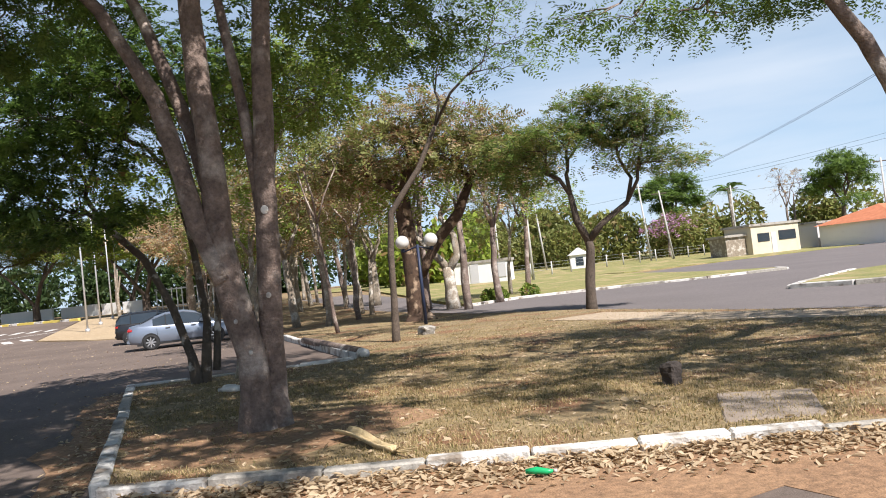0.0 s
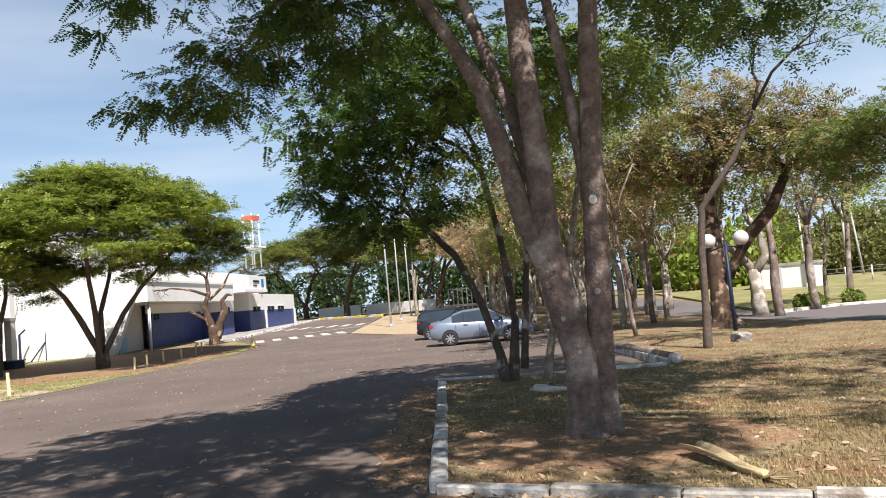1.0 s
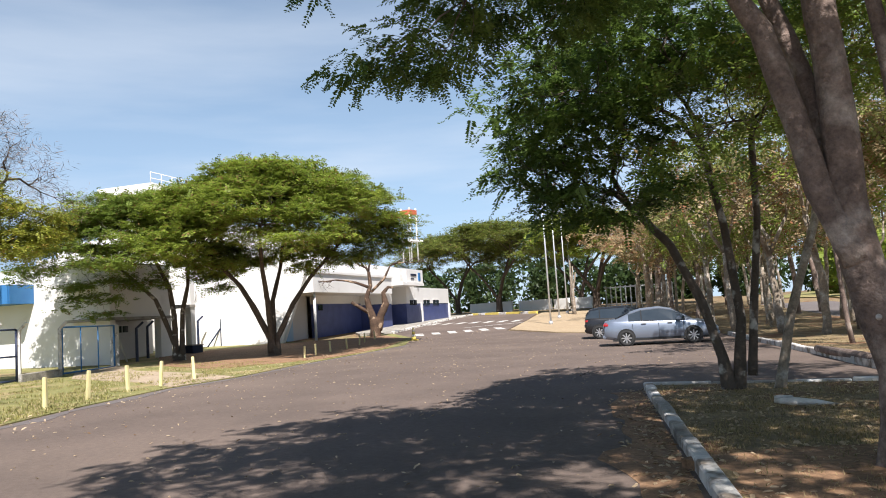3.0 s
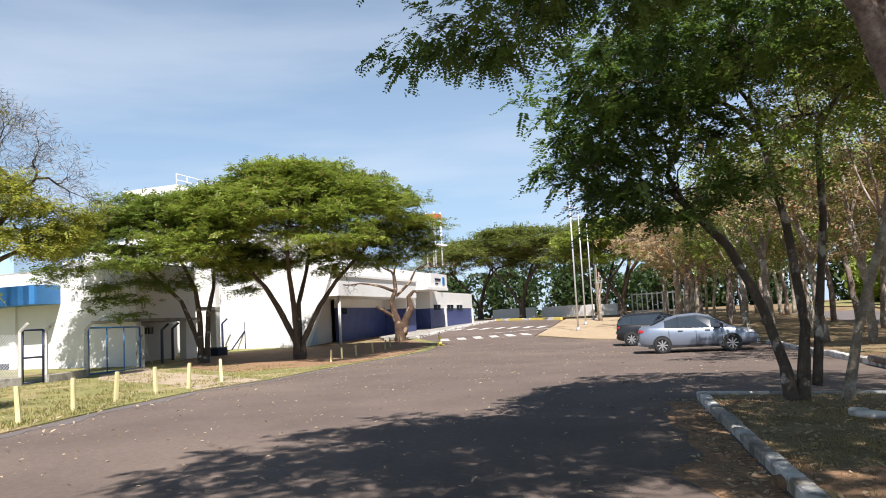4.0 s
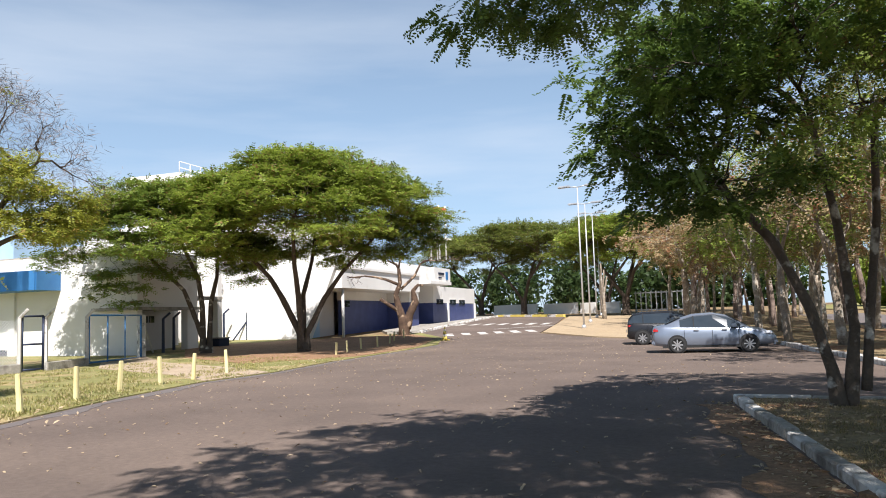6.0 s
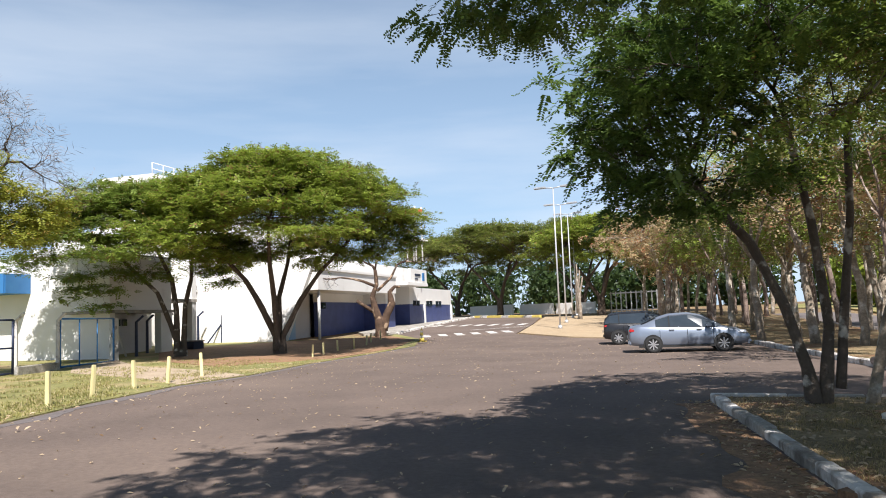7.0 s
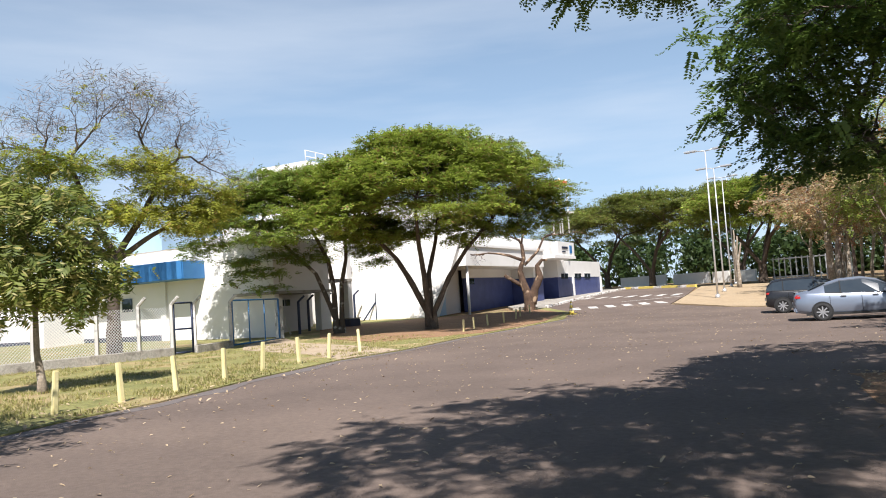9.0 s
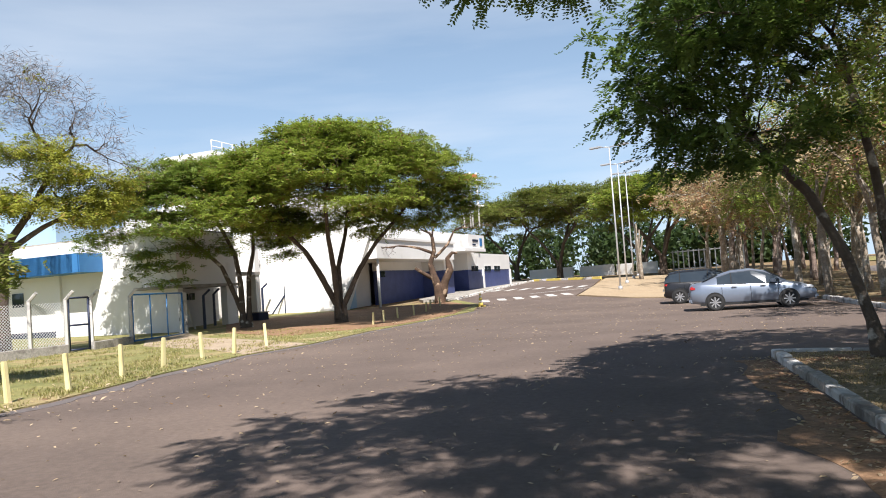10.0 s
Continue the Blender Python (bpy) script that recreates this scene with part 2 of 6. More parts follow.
def box(x0, x1, y0, y1, z0, z1, bevel=0.0, bm=None):
    bm = bm or bmesh.new()
    v = bmesh.ops.create_cube(bm, size=1.0)["verts"]
    for p in v:
        p.co = ((x0 + x1) / 2 + p.co.x * (x1 - x0), (y0 + y1) / 2 + p.co.y * (y1 - y0), (z0 + z1) / 2 + p.co.z * (z1 - z0))
    if bevel:
        bmesh.ops.bevel(bm, geom=list({e for p in v for e in p.link_edges}), offset=bevel, segments=2, affect="EDGES")
    return bm


def prism(outline, z0, z1, bm=None, bevel=0.0):
    """An upright prism over an outline of (x, y)."""
    bm = bm or bmesh.new()
    f = bm.faces.new([bm.verts.new((x, y, z0)) for x, y in outline])
    r = bmesh.ops.extrude_face_region(bm, geom=[f])
    for e in r["geom"]:
        if isinstance(e, bmesh.types.BMVert):
            e.co.z = z1
    bmesh.ops.recalc_face_normals(bm, faces=bm.faces)
    if bevel:
        bmesh.ops.bevel(bm, geom=list(bm.edges), offset=bevel, segments=1, affect="EDGES")
    return bm


def tube_data(points, radii, sides=6):
    """Verts and faces of a tapered tube along points."""
    pts = [Vector(p) for p in points]
    verts, faces = [], []
    side = Vector((1, 0.13, 0.05))
    for i, p in enumerate(pts):
        d = (pts[min(i + 1, len(pts) - 1)] - pts[max(i - 1, 0)]).normalized()
        a = (side - d * side.dot(d))
        if a.length < 1e-3:
            a = d.orthogonal()
        a.normalize()
        side = a
        b = d.cross(a)
        for k in range(sides):
            w = 2 * math.pi * k / sides
            verts.append(p + (a * math.cos(w) + b * math.sin(w)) * radii[i])
    for i in range(len(pts) - 1):
        for k in range(sides):
            q = (k + 1) % sides
            faces.append((i * sides + k, i * sides + q, (i + 1) * sides + q, (i + 1) * sides + k))
    faces.append(tuple(range(sides))[::-1])
    faces.append(tuple(range((len(pts) - 1) * sides, len(pts) * sides)))
    return verts, faces


def tube(name, points, radii, material, parent=None, sides=8, label=""):
    if not isinstance(radii, (list, tuple)):
        radii = [radii] * len(points)
    v, f = tube_data(points, radii, sides)
    ob = new(name, mesh_from(name, v, f, material, sides > 5))
    if parent is not None:
        ob.parent = parent
    return tagged(ob, label)


def ground_z(x, y):
    """Flat near the camera, rising gently towards the terminal."""
    u = -0.62 * (x + 3) + 0.785 * (y - 2) - 35
    return 2 * math.tanh(0.00875 * (u + math.sqrt(u * u + 36)))


def sheet(name, outline, lift, material, cell=4.0, label="", category=""):
    """A surface over the ground with the given outline."""
    bm = bmesh.new()
    bm.faces.new([bm.verts.new((x, y, 0)) for x, y in outline])
    bmesh.ops.triangulate(bm, faces=bm.faces)
    for axis in (0, 1):
        vals = [p[axis] for p in outline]
        k = math.floor(min(vals) / cell) + 1
        while k * cell < max(vals):
            co, no = [0, 0, 0], [0, 0, 0]
            co[axis], no[axis] = k * cell, 1
            bmesh.ops.bisect_plane(bm, geom=bm.verts[:] + bm.edges[:] + bm.faces[:], plane_co=co, plane_no=no)
            k += 1
    for v in bm.verts:
        v.co.z = ground_z(v.co.x, v.co.y) + lift
    bmesh.ops.recalc_face_normals(bm, faces=bm.faces)
    if sum(f.normal.z for f in bm.faces) < 0:
        bmesh.ops.reverse_faces(bm, faces=bm.faces)
    rim = bmesh.ops.extrude_edge_only(bm, edges=[e for e in bm.edges if e.is_boundary])
    for v in rim["geom"]:
        if isinstance(v, bmesh.types.BMVert):
            v.co.z -= lift + 0.12
    return tagged(part(name, bm, material), label, category, kind="structure")


# ---------- ground, roads ----------
W_LEFT = [(-11, -20), (-13.4, -4), (-15.0, 2.5), (-15.7, 5.4), (-16.4, 6.6), (-17.0, 8.2), (-19.1, 11.5), (-20.9, 15), (-21.6, 18), (-23.6, 22.6), (-24.8, 26.8), (-26.3, 32.7), (-29.5, 37.5), (-34.4, 41.7)]
PATH_EDGE = [(-34.4, 41.7), (-37.4, 48.5), (-41.5, 58), (-45.5, 67.5), (-47.5, 72)]
BAY = [(-10.6, 33.5), (-9.4, 30.7), (-7.9, 27.5), (-5.6, 22.4), (-4.4, 19.5), (-2.95, 16.2)]
steps = [4.0 * i for i in range(0, 36)]
while steps[-1] < 1500:
    steps.append(steps[-1] * 1.18)
steps = [-v for v in steps[:0:-1]] + steps
gv = [(x - 10, y + 20, ground_z(x - 10, y + 20) - 0.06) for y in steps for x in steps]
gn = len(steps)
gf = [(j * gn + i, j * gn + i + 1, (j + 1) * gn + i + 1, (j + 1) * gn + i) for j in range(gn - 1) for i in range(gn - 1)]
ground = tagged(new("ground", mesh_from("ground", gv, gf, DRY_GRASS, True)), "dry grassland reaching to the horizon", "ground", kind="structure")
road = sheet("road", W_LEFT + PATH_EDGE[1:] + [(-37.5, 68), (-31.2, 54.5), (-26.0, 42.3), (-21, 39), (-17.2, 37.6), (-12.6, 37.2)] + BAY + [(-3.0, 15.75), (-7.2, 15.0), (-5.3, 10.8), (-3.62, 7.0), (3, 6.75), (12, 6.4), (40, 3), (40, -20)], 0.0, ASPHALT, 4,
             "worn brownish asphalt road and forecourt", "road")
right_road = sheet("side_road", [(40, 3.5), (20, 8.5), (12, 11.8), (6.94, 15.1), (5.14, 18), (2.59, 23.6), (-0.86, 27.8), (-5.5, 38), (-11, 52), (-17, 66), (-12, 68), (-6, 53), (-1.3, 34.9), (1.13, 38), (6.05, 38.1), (10, 37.8), (13.9, 38.3), (14.3, 40.5), (12.5, 46), (10.5, 58), (20, 66), (35, 74), (70, 92), (90, 60), (90, 3.5)], 0.0, ASPHALT_OLD, 8,
                   "grey asphalt side road", "road")


def block_box(a, b, z0, z1, wide, name, material, parent=None, label=""):
    """A bar along a-b, wide across."""
    a, b = Vector(a), Vector(b)
    d = (b - a).normalized()
    q = Vector((-d.y, d.x)) * wide / 2
    return part(name, prism([a - q, b - q, b + q, a + q], z0, z1, bevel=min(0.02, wide / 8)), material, parent, label)


def kerb(name, line, wide=0.16, high=0.13, step=0.95, material=None, label="", gap=0.012):
    """A kerb of single stones along a line."""
    rnd = random.Random(len(line) + int(abs(line[0][0]) * 10))
    group = thing(name, (0, 0, 0), label, "kerb", kind="structure")
    for a, b in zip(line, line[1:]):
        a, b = Vector(a), Vector(b)
        n = max(1, round((b - a).length / step))
        d = (b - a) / n
        for i in range(n):
            p, q = a + d * i + d.normalized() * gap, a + d * (i + 1)
            m = (p + q) / 2
            g = ground_z(m.x, m.y)
            off = Vector((-d.y, d.x)).normalized() * rnd.uniform(-0.012, 0.012)
            block_box(p + off, q + off, g - 0.08, g + high + rnd.uniform(-0.03, 0.015), wide, "stone", material or (KERB_WHITE if rnd.random() < 0.68 else CONCRETE), group)
    return group


ISLAND = [(-3.62, 7.0), (3, 6.75), (12, 6.4), (40, 3.2), (40, 3.5), (20, 8.5), (12, 11.8), (6.94, 15.1), (5.14, 18), (2.59, 23.6), (-0.86, 27.8), (-5.5, 38), (-11, 52), (-17, 66), (-26, 62), (-20, 46), (-12.6, 37.2)] + BAY + [(-3.0, 15.75), (-7.2, 15.0), (-5.3, 10.8)]
sheet("island_ground", ISLAND, 0.08, DRY_GRASS, 3, "dry patchy grass and bare soil of the tree island", "ground")
kerb("front_kerb", [(-3.62, 7.0), (-1.65, 6.86), (0.88, 6.8), (3, 6.75), (12, 6.4)], 0.14, 0.105, 0.8, label="chipped whitewashed kerb with fallen leaves")
kerb("left_kerb", [(-3.62, 7.0), (-5.3, 10.8), (-7.2, 15.0)], label="weathered whitewashed kerb of the tree island")
kerb("bay_kerb", [(-7.2, 15.0), (-3.0, 15.75)], label="low grey kerb of the parking bay")
kerb("bay_edge_kerb", BAY[::-1], high=0.16, material=KERB_WHITE, label="broken whitewashed kerb at the parking bay")
sheet("tan_dirt", [(-31.0, 54.5), (-25.8, 42.4), (-21, 39.1), (-17.2, 37.7), (-12.6, 37.3), (-20, 46), (-26, 62), (-29, 68), (-37, 68)], 0.05, TAN_DIRT, 4, "bare tan ground beside the car park", "ground")
VERGE = W_LEFT + [(-35.5, 40), (-36.8, 36.5), (-50, 32), (-60, 10), (-60, -20)]
sheet("verge", VERGE, 0.025, VERGE_GRASS, 4, "thin sunlit lawn beside the road", "ground")
sheet("driveway", [(-21.6, 17.9), (-20.95, 15.1), (-24.5, 16.4), (-30.5, 17.6), (-34.5, 20), (-36, 23), (-31, 20.6), (-25, 19.2)], 0.04, PATH_DIRT, 3, "dusty driveway to the gate", "driveway")
sheet("under_tree_soil", [(-24.6, 25), (-26.4, 20.8), (-33, 23), (-40, 28), (-37.5, 34.5), (-33.8, 40), (-29.2, 36.5), (-26.2, 31)], 0.045, RED_EARTH, 3, "bare reddish soil under the umbrella trees", "ground")
sheet("tongue", [(1.13, 38.1), (6.05, 38.2), (10, 37.9), (13.9, 38.4), (14.2, 40.4), (12.4, 46), (10.4, 58), (-2, 78), (-14, 80), (-6.5, 56), (-1.2, 36)], 0.08, VERGE_GRASS, 6, "dry roadside lawn beyond the side road", "ground")
kerb("tongue_kerb", [(-1.2, 35.6), (1.13, 38.0), (6.05, 38.1), (10, 37.8), (13.9, 38.3), (14.3, 40.5)], 0.3, 0.12, 2.0, label="pale kerb of the roadside lawn")
sheet("right_island", [(8.7, 24.1), (9.8, 25.8), (13, 29.5), (25, 36), (60, 50), (60, 14), (30, 15), (13.5, 21.5), (10, 22.9)], 0.1, VERGE_GRASS, 6, "grassy traffic island", "ground")
kerb("right_island_kerb", [(13, 29.5), (9.8, 25.8), (8.7, 24.1), (10, 22.9), (13.5, 21.5), (20, 18.7)], 0.25, 0.14, 1.6, label="pale kerb round the traffic island")
sheet("far_lawn", [(10.3, 62), (20, 67), (35, 75), (70, 93), (80, 140), (-20, 140), (-20, 82), (-3, 80)], 0.02, VERGE_GRASS, 15, "dry lawn along the far fence", "ground")
sheet("beaten_path", [(1.2, 20.6), (2.2, 19.2), (3.6, 16.8), (7.5, 12.0), (9, 11.0), (9.6, 12.0), (7.8, 13.4), (4.4, 18.2), (2.8, 21.4)], 0.092, PATH_DIRT, 2, "beaten earth footpath across the island", "path")


def ragged(line, out, seed, step=0.35):
    """An outline along a line with an irregular outer edge."""
    rnd = random.Random(seed)
    inner, outer = [], []
    for a, b in zip(line, line[1:]):
        a, b = Vector(a), Vector(b)
        n = max(1, int((b - a).length / step))
        d = (b - a).normalized()
        q = Vector((d.y, -d.x))
        for i in range(n):
            p = a.lerp(b, i / n)
            inner.append((p.x, p.y))
            w = out * (0.6 + 0.5 * noise.noise(Vector((p.x * 0.8, p.y * 0.8, seed))) + rnd.uniform(-0.08, 0.08))
            r = p + q * max(0.05, w)
            outer.append((r.x, r.y))
    return inner + outer[::-1]


sheet("gutter_soil", ragged([(-3.66, 6.92), (3, 6.67), (12, 6.3)], 3.4, 3), 0.004, RED_EARTH, 3, "reddish washed soil along the gutter", "soil")
sheet("kerb_soil", ragged([(-7.2, 14.7), (-5.4, 10.75), (-3.75, 6.95)], 0.9, 4)[::-1], 0.004, RED_EARTH, 3, "reddish soil and dust along the kerb", "soil")
sheet("verge_edge", ragged([(x + 0.1, y) for x, y in W_LEFT[2:12]], 0.55, 5), 0.006, ASPHALT_OLD, 3, "greyish worn road edge beside the lawn", "road")


# ---------- trees ----------
def grow(rng, start, targets, radius, out, tips, heading, depth=0):
    """Branches that split towards groups of targets."""
    n = len(targets)
    if n == 1 or depth > 11:
        for t in targets:
            mid = (start + t) / 2 + rng.normal(0, 0.06, 3) * np.linalg.norm(t - start) + np.array((0, 0, 0.05)) * np.linalg.norm(t - start)
            out.append(([start, mid, t], [radius, radius * 0.75, max(0.004, radius * 0.35)]))
            tips.append((t, t - mid))
        return
    centre = targets.mean(0)
    spread = targets - centre
    _, _, axes = np.linalg.svd(spread + rng.normal(0, 1e-3, spread.shape), full_matrices=False)
    side = spread @ (axes[0] + rng.normal(0, 0.25, 3))
    cut = np.median(side) + rng.normal(0, 0.12) * (side.std() + 1e-6)
    for group in (targets[side <= cut], targets[side > cut]):
        if not len(group):
            continue
        goal = group.mean(0)
        reach = rng.uniform(0.32, 0.5) if len(group) > 1 else 1.0
        if len(group) == 1:
            grow(rng, start, group, radius * 0.6, out, tips, heading, depth + 1)
            continue
        step = (goal - start) * reach
        size = np.linalg.norm(step)
        end = start + step + rng.normal(0, 0.10, 3) * size
        r2 = max(0.006, radius * (len(group) / n) ** 0.45)
        mid = (start + end) / 2 + heading * size * 0.22 + rng.normal(0, 0.06, 3) * size
        out.append(([start, mid, end], [min(radius, r2 * 1.15), r2, r2 * 0.92]))
        h = end - mid
        grow(rng, end, group, r2 * 0.92, out, tips, h / (np.linalg.norm(h) + 1e-9), depth + 1)


def frond_mesh(rng, tips, per_tip, size, leaflets, leaf, droop, spread, flat, slim=0.29, level=0.35):
    """Sprays of leaflets at branch tips, as one array of four-cornered leaves."""
    quads = []
    tip = np.repeat(np.array([t for t, _ in tips]), per_tip, 0)
    way = np.repeat(np.array([w / (np.linalg.norm(w) + 1e-9) for _, w in tips]), per_tip, 0)
    n = len(tip)
    root = tip + rng.normal(0, spread, (n, 3)) * (1, 1, flat)
    d = rng.normal(0, 1, (n, 3)) * (1, 1, level) + way * (0.8, 0.8, 0.8 * min(1.0, level * 2.86))
    d /= np.linalg.norm(d, axis=1)[:, None]
    d[:, 2] -= droop
    d /= np.linalg.norm(d, axis=1)[:, None]
    up = np.array((0, 0, 1.0)) + rng.normal(0, level, (n, 3))
    s = np.cross(d, up)
    s /= np.linalg.norm(s, axis=1)[:, None] + 1e-9
    nrm = np.cross(s, d)
    length = size * rng.uniform(0.65, 1.25, n)
    for k in range(leaflets):
        u = (k // 2 + 0.6) / (leaflets / 2 + 0.2)
        sign = 1 if k % 2 else -1
        base = root + d * (length * u)[:, None] - np.array((0, 0, 1.0)) * (droop * 0.35 * length * u * u)[:, None]
        a = d * 0.45 + s * sign * 0.9 + nrm * rng.normal(0, 0.3, (n, 1))
        a /= np.linalg.norm(a, axis=1)[:, None]
        b = np.cross(a, nrm)
        ll = (leaf * rng.uniform(0.7, 1.2, n) * (1.15 - 0.5 * u))[:, None]
        w = ll * slim
        quads.append(np.stack([base, base + a * ll * 0.5 + b * w, base + a * ll, base + a * ll * 0.5 - b * w], 1))
    return np.concatenate(quads).reshape(-1, 3)


def quad_mesh(name, corners, material):
    n = len(corners) // 4
    me = bpy.data.meshes.new(name)
    me.vertices.add(4 * n)
    me.vertices.foreach_set("co", corners.astype(np.float32).ravel())
    me.loops.add(4 * n)
    me.loops.foreach_set("vertex_index", np.arange(4 * n, dtype=np.int32))
    me.polygons.add(n)
    me.polygons.foreach_set("loop_start", np.arange(0, 4 * n, 4, dtype=np.int32))
    me.update()
    me.validate()
    me.materials.append(material)
    return me


def crown_points(rng, pads, n):
    """Points in flattened pads: (x, y, z, wide, high)."""
    pads = np.array(pads, float)
    share = pads[:, 3] ** 2 * (0.4 + pads[:, 4])
    pick = rng.choice(len(pads), n, p=share / share.sum())
    v = rng.normal(0, 1, (n, 3))
    v /= np.linalg.norm(v, axis=1)[:, None]
    v *= rng.uniform(0.35, 1.0, n)[:, None] ** 0.5
    p = pads[pick]
    return p[:, :3] + v * np.stack([p[:, 3], p[:, 3], p[:, 4]], 1)


def dome_pads(rng, centre, wide, high, n, pad, thick=0.28, low=0.0):
    """Pads laid over a dome: an umbrella crown. low: how far pads fill the inside."""
    out = []
    for i in range(n):
        r = math.sqrt((i + 0.5) / n)
        a = i * 2.39996 + rng.normal(0, 0.25)
        h = math.sqrt(max(0.0, 1 - r * r * 0.93)) * rng.uniform(0.82, 1.06) - low * rng.uniform(0, 1) ** 2
        s = pad * rng.uniform(0.7, 1.3)
        out.append((centre[0] + wide * r * math.cos(a), centre[1] + wide * r * math.sin(a), centre[2] + high * h, s, s * thick))
    return out


def tier_pads(rng, centre, wide, high, n, pad, thick=0.23, tiers=8):
    """Flat leaf plates in tiers over a dome, with open gaps between the tiers."""
    out = []
    for i in range(n):
        r = math.sqrt((i + 0.5) / n)
        a = i * 2.39996 + rng.normal(0, 0.3)
        h = math.sqrt(max(0.0, 1 - r * r * 0.95))
        h = (round(h * tiers) + rng.normal(0, 0.3)) / tiers
        s = pad * rng.uniform(0.65, 1.35) * (1.1 - 0.3 * r)
        reach = wide * r * rng.uniform(0.9, 1.06)
        out.append((centre[0] + reach * math.cos(a), centre[1] + reach * math.sin(a), centre[2] + high * h, s, s * thick))
        if r < 0.8 and i % 3 == 0:
            out.append((centre[0] + reach * math.cos(a + 1.1), centre[1] + reach * math.sin(a + 1.1), centre[2] + high * (h - rng.uniform(0.25, 0.6)), s * 0.8, s * 0.8 * thick))
    return out


def tree(name, stems, crowns, label, seed, bark, category="tree", group=""):
    """stems: lists of (points, radii), the last point feeding a crown. crowns: dicts for each stem or None."""
    rng = np.random.default_rng(seed)
    base = Vector(stems[0][0][0])
    root = thing(name, base, label, category, group)
    inv = np.array(base)
    tv, tf, bv, bf = [], [], [], []
    greens = {}
    for (points, radii, sides), crown in zip(stems, crowns):
        pts, rad = [Vector(points[0])], [radii[0]]
        for i in range(len(points) - 1):
            a, b = Vector(points[i]), Vector(points[i + 1])
            k = max(1, int((b - a).length / (0.5 if sides < 10 else 0.16)))
            for j in range(1, k + 1):
                w = (b - a).length / k * 0.045
                pts.append(a.lerp(b, j / k) + Vector(rng.normal(0, w, 3)) * (j < k and sides < 10))
                rad.append((radii[i] + (radii[i + 1] - radii[i]) * j / k) * (1 + rng.normal(0, 0.045) * (sides < 10)))
        v, f = tube_data([p - base for p in pts], rad, sides)
        if sides >= 10:
            for i in range(len(pts)):
                c = pts[i] - base
                for k in range(sides):
                    d = v[i * sides + k] - c
                    w = v[i * sides + k] + base
                    a = math.atan2(d.y, d.x)
                    lobe = 0.22 * math.exp(-max(0.0, w.z) / 0.22) * (0.5 + math.sin(a * 5 + seed)) if radii[0] > 0.2 and points[0][2] < 0.3 else 0.0
                    v[i * sides + k] = c + d * (1 + 0.16 * noise.noise(Vector((w.x * 4, w.y * 4, w.z * 1.6))) + 0.06 * noise.noise(w * 11) + lobe)
        tf += [tuple(i + len(tv) for i in q) for q in f]
        tv += v
        if not crown:
            continue
        start = np.array(points[-1], float)
        targets = crown_points(rng, crown["pads"], crown["n"])
        out, tips = [], []
        h = np.array(Vector(points[-1]) - Vector(points[-2]))
        grow(rng, start, targets, radii[-1] * 0.95, out, tips, h / np.linalg.norm(h))
        for p, r in out:
            v, f = tube_data([Vector(q - inv) for q in p], r, 5 if r[0] > 0.03 else 3)
            bf += [tuple(i + len(bv) for i in q) for q in f]
            bv += v
        for spec in crown["leaves"]:
            some = tips if spec.get("share", 1) >= 1 else [t for t in tips if rng.random() < spec["share"]]
            if spec.get("below") is not None:
                some = [t for t in some if t[0][2] < spec["below"]]
            if spec.get("keep"):
                some = [t for t in some if spec["keep"](t[0])]
            if some:
                q = frond_mesh(rng, some, spec["per"], spec["size"], spec["leaflets"], spec["leaf"], spec.get("droop", 0.25), spec.get("spread", 0.25), spec.get("flat", 0.5), spec.get("slim", 0.29), spec.get("level", 0.35))
                greens.setdefault(spec["mat"].name, [spec["mat"], []])[1].append(q - inv)
    trunk = new("trunk", mesh_from("trunk", tv, tf, bark, True))
    trunk.parent = root
    if bv:
        limbs = new("branchwork", mesh_from("branchwork", bv, bf, bark, True))
        limbs.parent = root
        tagged(limbs, kind="stuff")
    for m, qs in greens.values():
        crown_ob = new("crown", quad_mesh("crown", np.concatenate(qs), m))
        crown_ob.parent = root
        tagged(crown_ob, kind="stuff")
    return root

sheet("trunk_soil", [(-2.7 + (1.5 + 0.7 * noise.noise(Vector((math.cos(a), math.sin(a), 3.0)) * 1.9)) * math.cos(a) * 1.25, 8.75 + (1.15 + 0.6 * noise.noise(Vector((math.cos(a), math.sin(a), 7.0)) * 1.9)) * math.sin(a)) for a in [i * math.pi / 18 for i in range(36)]], 0.084, RED_EARTH, 3, "bare reddish soil round the forked tree", "soil")


def fine(mat, per=5, size=0.36, leaflets=16, leaf=0.10, droop=0.38, spread=0.2, **more):
    return dict({"slim": 0.2}, mat=mat, per=per, size=size, leaflets=leaflets, leaf=leaf, droop=droop, spread=spread, **more)


